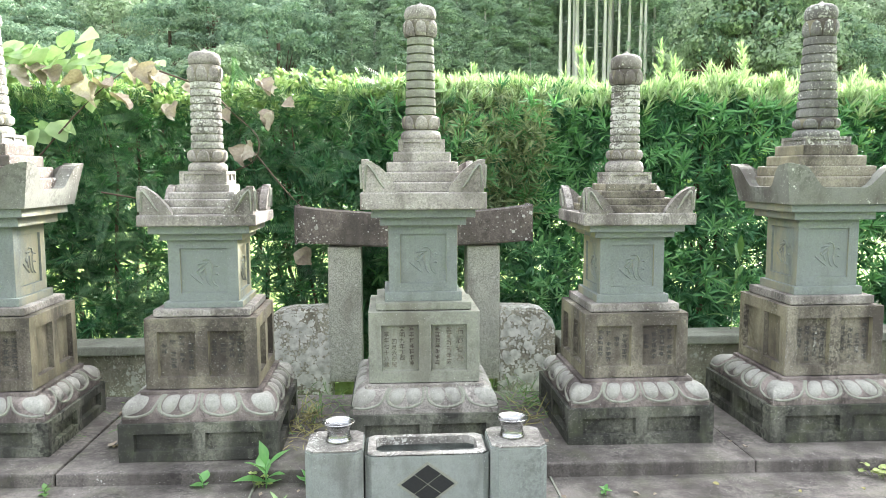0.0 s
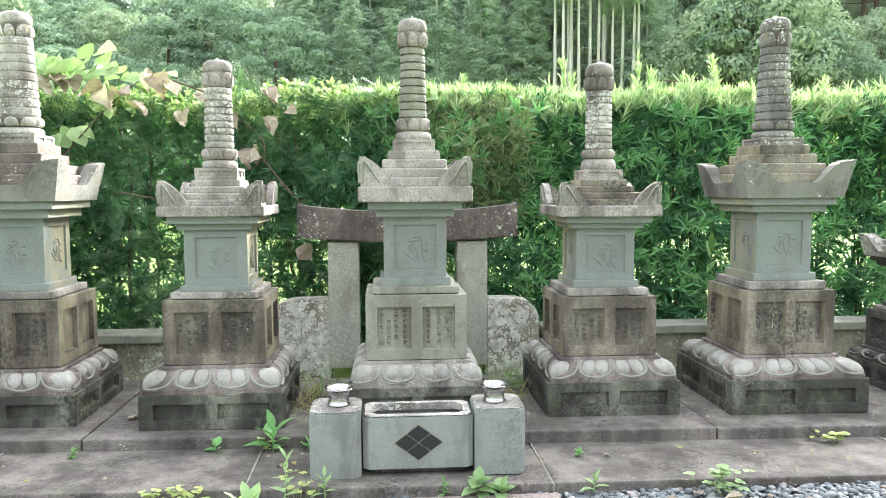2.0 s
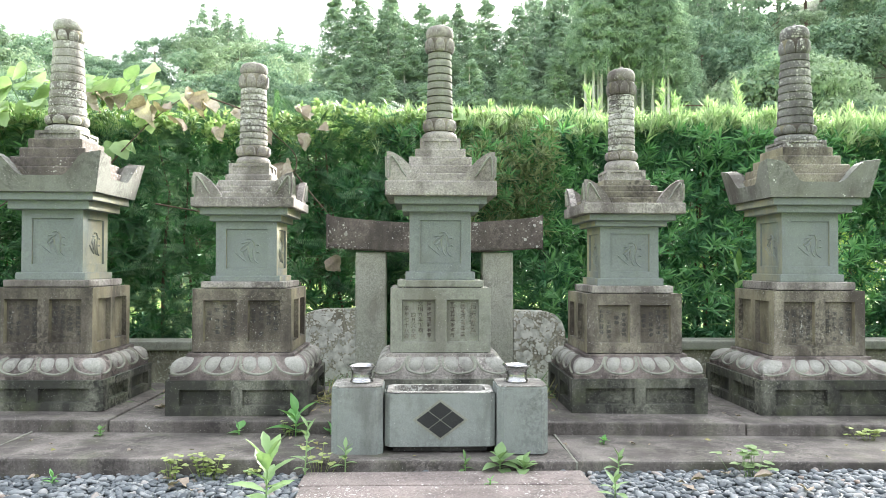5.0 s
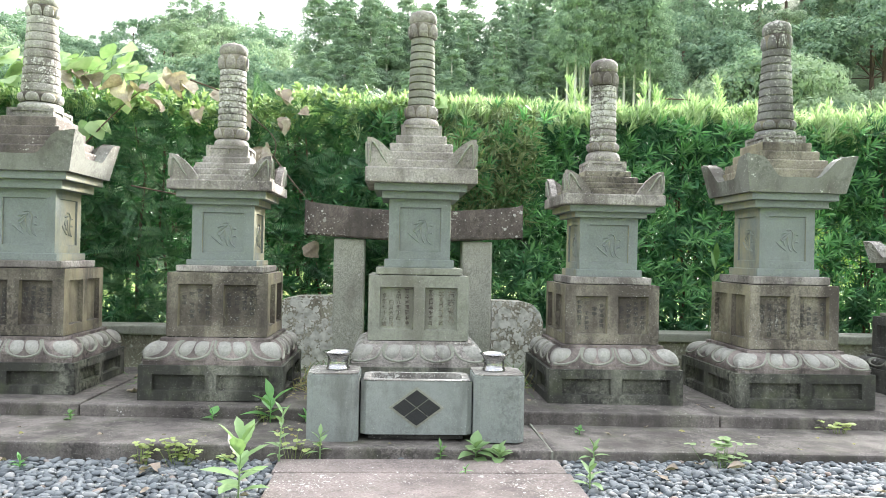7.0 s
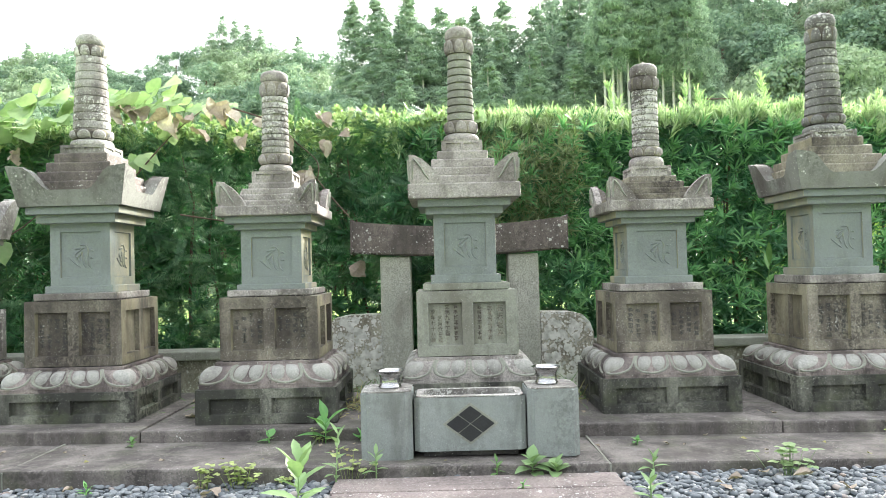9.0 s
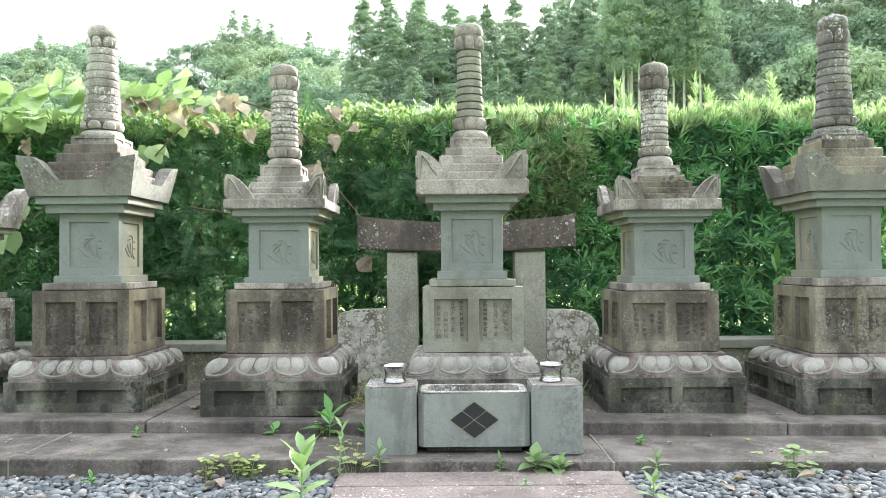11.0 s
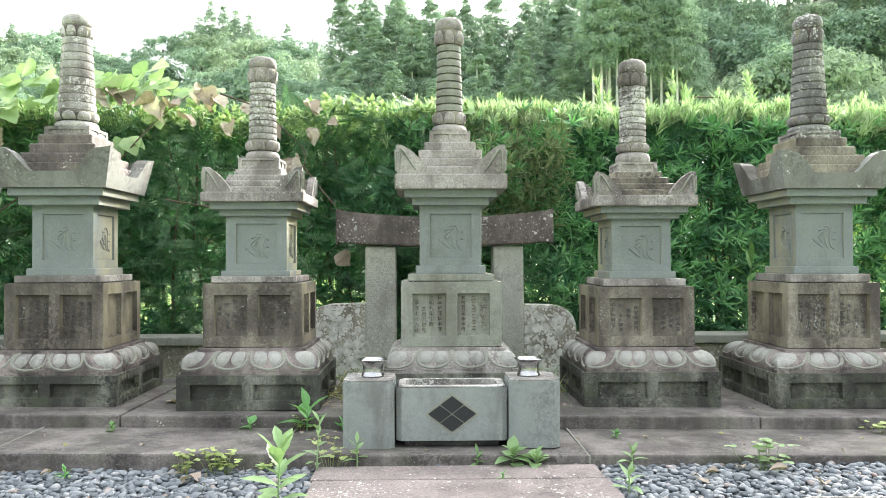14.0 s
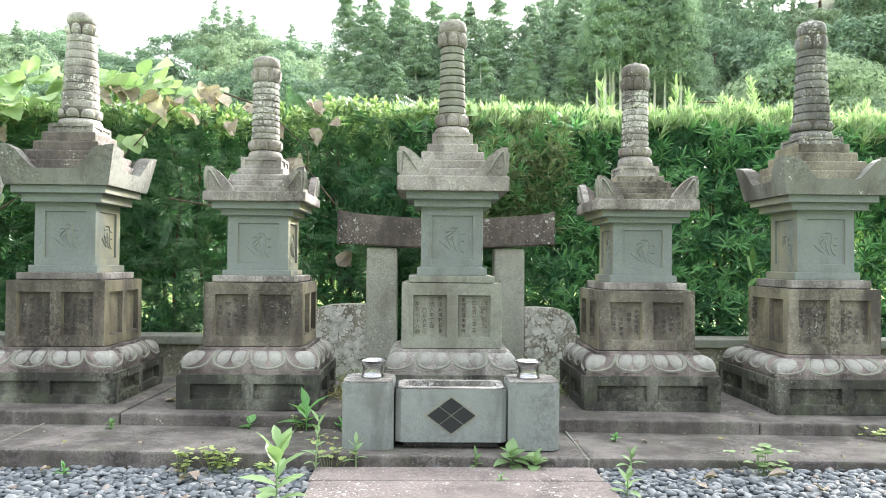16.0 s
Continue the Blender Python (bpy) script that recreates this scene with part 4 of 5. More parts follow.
def chamfer_rim():
    """The weathered top of the trough: a ring lying just on it."""
    bm = bmesh.new()
    c = 0.02

    def ring(d, z):
        x0, x1, y0, y1 = -0.2 + d, 0.2 - d, d, 0.2 - d
        return [bm.verts.new((x, y, z)) for x, y in ((x0 + c, y0), (x1 - c, y0), (x1, y0 + c), (x1, y1 - c), (x1 - c, y1), (x0 + c, y1), (x0, y1 - c), (x0, y0 + c))]
    a, b, d = ring(0.006, 0.213), ring(0.008, 0.216), ring(0.033, 0.216)
    e = ring(0.035, 0.19)
    for lo, hi in ((a, b), (b, d), (d, e)):
        for i in range(8):
            bm.faces.new([lo[i], lo[(i + 1) % 8], hi[(i + 1) % 8], hi[i]])
    return bm


incense_basin()


def vase_block(x0, x1):
    t = thing("vase_stand", ((x0 + x1) / 2, 2.315, Z_STEP - 0.002), "grey stone flower stand with chamfered corners and lichened top", "vase stand", "pair of flower stands")
    w = (x1 - x0) / 2
    bm, top = chamfered(-w, w, 0, 0.2, 0, 0.238, 0.024)
    bmesh.ops.bevel(bm, geom=list(top.edges), offset=0.004, segments=2, affect="EDGES")
    part("stand", bm, TROUGH, t)
    bm, top = chamfered(-w + 0.003, w - 0.003, 0.003, 0.197, 0.2385, 0.2425, 0.024)
    part("top_face", bm, LICHEN, t, "lichen-spotted purple-grey top")
    v = thing("flower_vase", ((x0 + x1) / 2 + (0.01 if x0 < 0 else -0.01), 2.42, Z_STEP + 0.2405), "empty shiny stainless steel flower vase", "vase", "pair of flower vases")
    part("vase", lathe([(a * 1.17, b * 1.02) for a, b in [(0.036, 0), (0.038, 0.004), (0.035, 0.008), (0.032, 0.02), (0.0315, 0.036), (0.034, 0.048), (0.041, 0.057), (0.0455, 0.0605), (0.047, 0.062), (0.0455, 0.0635), (0.04, 0.0595), (0.033, 0.05), (0.03, 0.036), (0.0295, 0.004)]], 40), STEEL, v, smooth=True)


vase_block(-0.402, -0.218)
vase_block(0.192, 0.376)


# ---- plants ----
def frames_of(dirs, rng):
    """Three axes for each direction: along, across and up, with a random roll."""
    d = dirs / np.linalg.norm(dirs, axis=1, keepdims=True)
    ref = rng.normal(size=d.shape)
    side = np.cross(d, ref)
    side /= np.linalg.norm(side, axis=1, keepdims=True) + 1e-9
    return d, side, np.cross(side, d)


def blades(name, base, along, side, up, length, width, bend, material, parent=None):
    """Many narrow pointed leaves, each folded on its midrib and bent: arrays of base points and axes."""
    n = len(base)
    length, width, bend = (np.broadcast_to(np.asarray(a, float), (n,)) for a in (length, width, bend))
    rows = []
    for s, w, b in ((0.0, 0.25, 0.0), (0.35, 1.0, 0.12), (0.7, 0.8, 0.5), (1.0, 0.0, 1.0)):
        mid = base + along * (length * s)[:, None] - up * (bend * length * b)[:, None]
        if w > 0:
            rows.append(mid - side * (width * w / 2)[:, None] + up * (width * 0.12)[:, None])
            rows.append(mid + side * (width * w / 2)[:, None] + up * (width * 0.12)[:, None])
        else:
            rows.append(mid)
    v = np.stack(rows, 1).reshape(-1, 3)
    f = np.array([[0, 1, 3, 2], [2, 3, 5, 4]])
    tri = np.array([[4, 5, 6]])
    off = (np.arange(n) * 7)[:, None, None]
    quads = (f[None] + off).reshape(-1, 4)
    tris = (tri[None] + off).reshape(-1, 3)
    me = bpy.data.meshes.new(name)
    me.from_pydata(v.tolist(), [], quads.tolist() + tris.tolist())
    me.materials.append(material)
    me.polygons.foreach_set("use_smooth", [True] * len(me.polygons))
    ob = new(name, me)
    if parent:
        ob.parent = parent
    return ob


def lumps(x, z, seed):
    return np.array([noise.noise((a * 1.3, b * 1.3, seed)) * 0.2 + noise.noise((a * 3.6, b * 3.6, seed + 7)) * 0.14 for a, b in zip(x, z)])


HEDGE_TOP, HEDGE_FRONT = 1.86, 4.28


def rosettes(name, centres, outs, count, length, width, material, rng, parent=None, droop=0.15, spread=1.0):
    """Shoots that carry a whorl of narrow leaves round their tip."""
    n = len(centres)
    axis, side, up = frames_of(outs, rng)
    k = count
    ang = rng.uniform(0, 2 * math.pi, (n, k))
    cone = rng.uniform(0.35, 1.35, (n, k)) * spread
    d = axis[:, None] * np.cos(cone)[..., None] + (side[:, None] * np.cos(ang)[..., None] + up[:, None] * np.sin(ang)[..., None]) * np.sin(cone)[..., None]
    base = centres[:, None] - axis[:, None] * (rng.uniform(0, 0.07, (n, k)) * (cone / 1.2))[..., None]
    d, base = d.reshape(-1, 3), base.reshape(-1, 3)
    al, _, _ = frames_of(d, rng)
    ax = np.repeat(axis, k, 0)
    sd = np.cross(al, ax)
    sd /= np.linalg.norm(sd, axis=1, keepdims=True) + 1e-9
    u = np.cross(sd, al)
    m = len(al)
    return blades(name, base, al, sd, u, length * rng.uniform(0.6, 1.15, m), width * rng.uniform(0.8, 1.2, m), rng.uniform(0, droop * 2, m), material, parent)


def hedge():
    rng = np.random.default_rng(11)
    h = thing("hedge", (0, 0, 0), "tall clipped evergreen hedge with bright new growth along the top", "hedge")
    h["kind"] = "stuff"

    def front(n, x0, x1, z0, z1, deep):
        x, z = rng.uniform(x0, x1, n), rng.uniform(z0, z1, n)
        y = HEDGE_FRONT - lumps(x, z, 3) + np.abs(rng.normal(0, deep, n)) + 0.10 * np.clip((z - HEDGE_TOP + 0.25) / 0.25, 0, 1) ** 2
        out = np.stack([rng.normal(0, 0.45, n), -1 + rng.normal(0, 0.3, n), 0.55 + rng.normal(0, 0.4, n)], 1)
        return np.stack([x, y, z], 1), out
    c, o = front(3900, -0.35, 4.4, 0.28, HEDGE_TOP + 0.02, 0.14)
    thin = (np.array([noise.noise((a * 1.7, b * 1.7, 21)) for a, b in c[:, [0, 2]]]) > -0.42) | (c[:, 2] > 1.4)
    rosettes("leaves", c[thin], o[thin], 15, 0.094, 0.0112, MAKI, rng, h)
    c, o = front(1000, -4.5, -1.75, 0.28, HEDGE_TOP, 0.12)
    rosettes("leaves", c, o, 14, 0.10, 0.010, MAKI, rng, h)
    c, o = front(160, -1.2, 0.1, 0.6, 1.5, 0.06)
    rosettes("leaves", c, o, 14, 0.10, 0.010, MAKI, rng, h)
    # the inner and rear leaves
    n = 5200
    c = np.stack([rng.uniform(-3.9, 3.9, n), rng.uniform(HEDGE_FRONT + 0.2, HEDGE_FRONT + 0.75, n), rng.uniform(0.2, HEDGE_TOP, n)], 1)
    keep = np.array([noise.noise((a * 1.6, b * 1.6, 41)) for a, b in c[:, [0, 2]]]) > -0.38 - 0.4 * (c[:, 2] - 1.0)
    rosettes("inner_leaves", c[keep], rng.normal(0, 1, (keep.sum(), 3)) + (0, 0.2, 0.4), 12, 0.11, 0.011, MAKI, rng, h)
    n = 1200
    c = np.stack([rng.uniform(-3.6, 0.3, n), rng.uniform(HEDGE_FRONT + 0.12, HEDGE_FRONT + 0.4, n), rng.uniform(0.3, HEDGE_TOP - 0.1, n)], 1)
    rosettes("inner_leaves", c, rng.normal(0, 1, (n, 3)) + (0, -0.3, 0.4), 12, 0.11, 0.012, MAKI, rng, h)
    # top growth
    n = 2600
    x = rng.uniform(-0.4, 4.5, n)
    y = rng.uniform(HEDGE_FRONT - 0.05, HEDGE_FRONT + 0.75, n)
    z = HEDGE_TOP + lumps(x, y, 9) * 0.35 + rng.normal(0, 0.03, n) - 0.08 * np.clip((HEDGE_FRONT + 0.06 - y) / 0.1, 0, 1)
    o = np.stack([rng.normal(0, 0.4, n), -0.25 + rng.normal(0, 0.4, n), np.ones(n)], 1)
    rosettes("new_leaves", np.stack([x, y, z], 1), o, 13, 0.095, 0.0088, MAKI_NEW, rng, h, 0.1, 0.6)
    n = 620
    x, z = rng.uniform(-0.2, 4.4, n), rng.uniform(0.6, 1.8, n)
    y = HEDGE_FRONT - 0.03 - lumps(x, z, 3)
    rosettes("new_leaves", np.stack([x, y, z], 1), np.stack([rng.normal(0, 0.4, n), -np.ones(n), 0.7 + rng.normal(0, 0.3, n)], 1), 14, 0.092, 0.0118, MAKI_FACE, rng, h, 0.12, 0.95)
    n = 700
    x, y = rng.uniform(-4.4, -2.0, n), rng.uniform(HEDGE_FRONT - 0.08, HEDGE_FRONT + 0.5, n)
    z = HEDGE_TOP - 0.06 + lumps(x, y, 9) * 0.3 + rng.normal(0, 0.03, n)
    rosettes("new_leaves", np.stack([x, y, z], 1), np.stack([rng.normal(0, 0.4, n), -0.35 + rng.normal(0, 0.4, n), np.ones(n)], 1), 13, 0.1, 0.0105, MAKI_NEW, rng, h, 0.1, 0.7)
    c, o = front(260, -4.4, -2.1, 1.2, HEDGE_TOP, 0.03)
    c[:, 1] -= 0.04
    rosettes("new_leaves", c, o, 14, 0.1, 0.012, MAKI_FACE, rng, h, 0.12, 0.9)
    c, o = front(330, 0.0, 0.75, 1.15, HEDGE_TOP + 0.02, 0.05)
    c[:, 1] -= 0.05
    rosettes("dull_leaves", c, o, 15, 0.085, 0.0075, OLIVE, rng, h, 0.2)
    # yew-like sprays and small-leaved shrub growth
    n = 2500
    x, z = rng.uniform(-3.6, 0.35, n), rng.uniform(0.3, HEDGE_TOP + 0.02, n)
    ok = (x < -0.1) | (rng.uniform(0, 1, n) < 0.45)
    x, z = x[ok], z[ok]
    n = len(x)
    y = HEDGE_FRONT - 0.02 - lumps(x, z, 3) + np.abs(rng.normal(0, 0.13, n))
    stem = np.stack([rng.normal(0, 0.8, n), -0.55 + rng.normal(0, 0.3, n), rng.normal(0.1, 0.35, n)], 1)
    al, sd, up = frames_of(stem, rng)
    up = up * np.sign(up[:, 2:3] + 1e-6)
    sd = np.cross(al, up)
    k = 17
    length = rng.uniform(0.13, 0.25, n)
    bases, dirs, ups, lens = [], [], [], []
    for i in range(k):
        s = (i + 0.5) / k
        for g in (-1, 1):
            bases.append(np.stack([x, y, z], 1) + al * (length * s)[:, None] - up * (0.25 * length * s * s)[:, None])
            dirs.append(sd * g + al * 0.55)
            ups.append(up)
            lens.append(np.full(n, 0.036) * (1 - 0.55 * s * s))
    b, d, u = np.concatenate(bases), np.concatenate(dirs), np.concatenate(ups)
    d /= np.linalg.norm(d, axis=1, keepdims=True)
    sdd = np.cross(d, u)
    sdd /= np.linalg.norm(sdd, axis=1, keepdims=True) + 1e-9
    blades("sprays", b, d, sdd, np.cross(sdd, d), np.concatenate(lens), 0.0062, 0.1, YEW, h)
    n = 2000
    x, y = rng.uniform(-4.4, 0.15, n), rng.uniform(HEDGE_FRONT - 0.1, HEDGE_FRONT + 0.75, n)
    z = HEDGE_TOP - 0.02 + lumps(x, y, 5) * 0.4 + rng.normal(0, 0.04, n)
    rosettes("shrub_leaves", np.stack([x, y, z], 1), np.stack([rng.normal(0, 0.4, n), -0.2 + rng.normal(0, 0.4, n), np.ones(n)], 1), 10, 0.05, 0.021, SHRUB, rng, h, 0.15, 0.9)
    # upright shoots above the clipped line
    for sx, sy, sh in ((1.03, 4.55, 0.24), (1.10, 4.6, 0.15), (1.545, 4.62, 0.28), (1.60, 4.55, 0.19), (1.66, 4.7, 0.2), (1.5, 4.5, 0.09), (1.99, 4.5, 0.27), (2.06, 4.6, 0.19), (2.75, 4.5, 0.12), (0.38, 4.6, 0.14), (0.62, 4.5, 0.09), (0.0, 4.6, 0.05), (3.3, 4.6, 0.2)):
        m = 7
        zs = np.linspace(HEDGE_TOP, HEDGE_TOP + sh, m)
        c = np.stack([sx + rng.normal(0, 0.006, m), sy + rng.normal(0, 0.006, m), zs], 1)
        rosettes("shoot", c, np.tile([0.0, 0.0, 1.0], (m, 1)) + rng.normal(0, 0.1, (m, 3)), 10, 0.085, 0.010, MAKI_NEW, rng, h, 0.1, 0.6)
    # stems
    verts, faces = [], []
    for i in range(90):
        x, y = rng.uniform(-4.5, 4.5), rng.uniform(HEDGE_FRONT + 0.25, HEDGE_FRONT + 0.6)
        r, prev = rng.uniform(0.006, 0.02), None
        for j in range(6):
            zz = 0.2 + 0.3 * j
            x, y = x + rng.normal(0, 0.04), y + rng.normal(0, 0.03)
            ring = []
            for q in range(5):
                a = q * 2 * math.pi / 5
                ring.append(len(verts))
                verts.append((x + r * (1 - 0.13 * j) * math.cos(a), y + r * (1 - 0.13 * j) * math.sin(a), zz))
            if prev:
                faces += [(prev[q], prev[(q + 1) % 5], ring[(q + 1) % 5], ring[q]) for q in range(5)]
            prev = ring
    raw("stems", verts, faces, TWIG, h, True)


hedge()


def clumps(name, centres, normals, size, material, rng, parent, flat=0.8):
    """A crown's foliage: many small folded tufts, each lying roughly on the billow that it belongs to."""
    n = len(centres)
    up = normals + rng.normal(0, 0.22, (n, 3))
    up /= np.linalg.norm(up, axis=1, keepdims=True)
    al = np.cross(up, rng.normal(0, 1, (n, 3)))
    al /= np.linalg.norm(al, axis=1, keepdims=True) + 1e-9
    sd = np.cross(al, up)
    ln, wd = (size * rng.uniform(0.6, 1.3, n))[:, None], (size * flat * rng.uniform(0.6, 1.2, n))[:, None]
    v = np.stack([centres - al * ln * 0.5 + sd * wd * 0.35, centres + al * ln * 0.5, centres - al * ln * 0.2 - sd * wd * 0.6 - up * wd * 0.2], 1).reshape(-1, 3)
    f = np.arange(n * 3).reshape(-1, 3)
    return raw(name, v.tolist(), f.tolist(), material, parent)


def billow(c, r, n, rng, squash=0.75):
    """Points over the upper part of one billow, with their outward directions."""
    v = rng.normal(0, 1, (n, 3))
    v /= np.linalg.norm(v, axis=1, keepdims=True)
    v[:, 2] = np.where(v[:, 2] < -0.35, -v[:, 2], v[:, 2])
    return np.asarray(c) + v * r * rng.uniform(0.8, 1.1, (n, 1)) * (1, 1, squash), v


def trunk_mesh(name, height, r0, r1, rng, parent, material, lean=0.02, limbs=()):
    verts, faces = [], []

    def tube(a, b, ra, rb, n=7, steps=4):
        a, b = Vector(a), Vector(b)
        d = (b - a).normalized()
        s = d.orthogonal().normalized()
        t = d.cross(s)
        prev = None
        for i in range(steps + 1):
            k = i / steps
            c = a.lerp(b, k)
            r = ra + (rb - ra) * k
            ring = []
            for q in range(n):
                w = q * 2 * math.pi / n
                ring.append(len(verts))
                verts.append(tuple(c + (s * math.cos(w) + t * math.sin(w)) * r))
            if prev:
                faces.extend((prev[q], prev[(q + 1) % n], ring[(q + 1) % n], ring[q]) for q in range(n))
            prev = ring
    tube((0, 0, -1.5), (rng.normal(0, lean) * height, rng.normal(0, lean) * height, height), r0, r1)
    for a, b, ra in limbs:
        tube(a, b, ra, ra * 0.35, 5, 2)
    return raw(name, verts, faces, material, parent, True)


def cedar(seed, height, bare, spread, tufts=120, tuft=0.19, levels=0.036):
    """A tall conifer with a rounded cone: bare trunk, then whorls of billowing sprays."""
    rng = np.random.default_rng(seed)
    t = thing("cedar_tree", (0, 0, 0), "tall dark green cedar with a straight pale trunk", "tree", "cedar stand")
    t["tall"] = height
    pts, outs, limbs = [], [], []
    z = height * bare
    while z < height * 0.985:
        k = (z - height * bare) / (height * (1 - bare))
        reach = spread * (1 - k) ** 0.7 * (0.65 + 0.35 * min(1, k * 4 + 0.2)) + 0.08
        arms = int(3 + 5.5 * (1 - k))
        turn = rng.uniform(0, 6.28)
        for i in range(arms):
            a = turn + (i + rng.uniform(-0.35, 0.35)) * 2 * math.pi / arms
            R = reach * rng.uniform(0.55, 1.05)
            r = (0.24 + 0.28 * reach) * rng.uniform(0.75, 1.25)
            p, o = billow((math.cos(a) * R * 0.8, math.sin(a) * R * 0.8, z + rng.normal(0, 0.25)), r, int(tufts * (0.3 + 1.1 * r)), rng, 0.8)
            pts.append(p)
            outs.append(o)
            if rng.uniform() < 0.15:
                limbs.append(((0, 0, z), (math.cos(a) * R * 0.8, math.sin(a) * R * 0.8, z - 0.05 * R), 0.05))
        z += height * levels * rng.uniform(0.8, 1.25) * (1 - 0.55 * k)
    for i in range(8):
        a, zz = rng.uniform(0, 6.28), height * bare * rng.uniform(0.5, 1)
        limbs.append(((0, 0, zz), (math.cos(a) * 0.8, math.sin(a) * 0.8, zz - 0.1), 0.02))
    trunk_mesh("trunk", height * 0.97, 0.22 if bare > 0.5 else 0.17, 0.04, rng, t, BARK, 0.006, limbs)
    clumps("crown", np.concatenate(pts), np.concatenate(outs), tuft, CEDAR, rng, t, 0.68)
    return t


def broadleaf(seed, height, width, material, label, tufts=190, tuft=0.19):
    """A round-headed tree: several limbs, each with billows of leaf tufts."""
    rng = np.random.default_rng(seed)
    t = thing("broadleaf_tree", (0, 0, 0), label, "tree", "hillside trees")
    t["tall"] = height * 0.98
    pts, outs, limbs = [], [], []
    for i in range(60):
        u = rng.normal(0, 1, 3)
        u /= np.linalg.norm(u)
        u[2] = abs(u[2]) - 0.25
        r = rng.uniform(0.7, 1.0)
        c = np.array([u[0] * width * r, u[1] * width * r, height * 0.5 + u[2] * height * 0.45 * r])
        b = rng.uniform(0.17, 0.32) * width
        p, o = billow(c, b, int(tufts * (0.4 + b * 0.6)), rng)
        pts.append(p)
        outs.append(o)
        if i < 10:
            limbs.append(((0, 0, height * 0.3), tuple(c * 0.8), 0.05))
    trunk_mesh("trunk", height * 0.6, 0.22, 0.1, rng, t, TWIG, 0.02, limbs)
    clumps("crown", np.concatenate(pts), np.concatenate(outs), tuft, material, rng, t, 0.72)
    return t


def plant_hill():
    rng = random.Random(8)
    near_cedars = [cedar(1, 17, 0.62, 1.8, 150, 0.18), cedar(2, 18.5, 0.66, 1.9, 150, 0.18), cedar(3, 16, 0.22, 2.7, 190, 0.175), cedar(4, 17, 0.16, 2.9, 190, 0.175), cedar(7, 16.5, 0.12, 2.5, 190, 0.175)]
    far_cedars = [cedar(5, 16, 0.1, 2.8, 70, 0.27, 0.045), cedar(6, 17, 0.15, 3.0, 70, 0.27, 0.045)]
    dark, fresh = "round-headed dark green broadleaf tree", "fresh light green broadleaf tree"
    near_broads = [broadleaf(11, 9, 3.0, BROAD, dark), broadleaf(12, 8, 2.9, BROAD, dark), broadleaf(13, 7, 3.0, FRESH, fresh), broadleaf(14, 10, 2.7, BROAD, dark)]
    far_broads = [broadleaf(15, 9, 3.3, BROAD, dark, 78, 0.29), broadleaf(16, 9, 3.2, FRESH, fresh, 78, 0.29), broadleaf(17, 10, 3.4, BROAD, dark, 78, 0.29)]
    used = set()
    # the hill's skyline: rise over run, by bearing (x over y)
    crest = [(-0.9, 0.29), (-0.562, 0.295), (-0.506, 0.312), (-0.46, 0.298), (-0.413, 0.272), (-0.365, 0.285), (-0.316, 0.305), (-0.26, 0.312), (-0.19, 0.302), (-0.14, 0.295), (-0.118, 0.345), (-0.04, 0.36), (0.03, 0.345), (0.085, 0.35), (0.15, 0.338), (0.19, 0.352), (0.23, 0.4), (0.4, 0.44), (0.9, 0.44)]

    def skyline(x, y):
        u = (x + 0.1) / (y + 0.39)
        for (a, p), (b, q) in zip(crest, crest[1:]):
            if a <= u <= b:
                return 0.95 + y * (p + (q - p) * (u - a) / (b - a))
        return 0.95 + y * 0.3

    def put(kinds, x, y, size=1.0, wide=1.0, under=0.0, reach=False):
        """Plant one tree, its top at least the share under of its distance below the skyline, or right on it."""
        src = rng.choice(kinds)
        foot = terrain(x, y) + 0.2
        most = (skyline(x, y) - under * y - foot) / src["tall"]
        tall = most if reach else min(size * rng.uniform(0.92, 1.1), most)
        if tall < 0.3:
            return
        size = min(size, tall * 1.25) * wide
        m = pose(x, y, foot, 0, 0, rng.uniform(0, 360)) @ Matrix.Diagonal((size, size, tall, 1))
        if src.name in used:
            copy_thing(src, m).matrix_basis = m
        else:
            used.add(src.name)
            src.matrix_basis = m
    # cedar stand: full cones, a bare-stemmed gap at its edge
    for i in range(9):
        x = -5.0 + i * 2.75 + rng.uniform(-0.5, 0.5)
        bare = 9.6 < x < 16.5
        put(near_cedars[:2] if bare else near_cedars[2:], x, 48 + rng.uniform(-1.2, 1.2), rng.uniform(0.8, 0.98), 1.0, 0.02 if bare else rng.uniform(0.03, 0.11), x < 9)
        put(near_cedars[:2] if bare and i % 2 else near_cedars[2:], x + 1.3, 53.5 + rng.uniform(-1.2, 1.2), rng.uniform(0.9, 1.05), 1.0, rng.uniform(0.01, 0.05), x < 9)
    for x in (-6.5, -4.6, -2.3, 0.3, 3.0, 5.2, 7.6, 10.2, 12.8):
        put(near_cedars[2:], x, 58 + rng.uniform(-1, 1), 1.1, 1.0, rng.uniform(-0.012, 0.008), True)
    for i in range(10):
        put(near_cedars[:2], 10.2 + i * 0.62 + rng.uniform(-0.3, 0.3), 47 + rng.uniform(-0.8, 0.8), rng.uniform(0.85, 0.95), 0.8)
    for j in range(3):
        for i in range(10):
            x = -3 + i * 3.4 + rng.uniform(-1, 1)
            if j and x < 8:
                continue
            put(far_cedars, x, 64 + j * 6.5 + rng.uniform(-1.5, 1.5), rng.uniform(0.75, 0.95), 1.0, rng.uniform(0.0, 0.03) if x < 9 else -0.05)
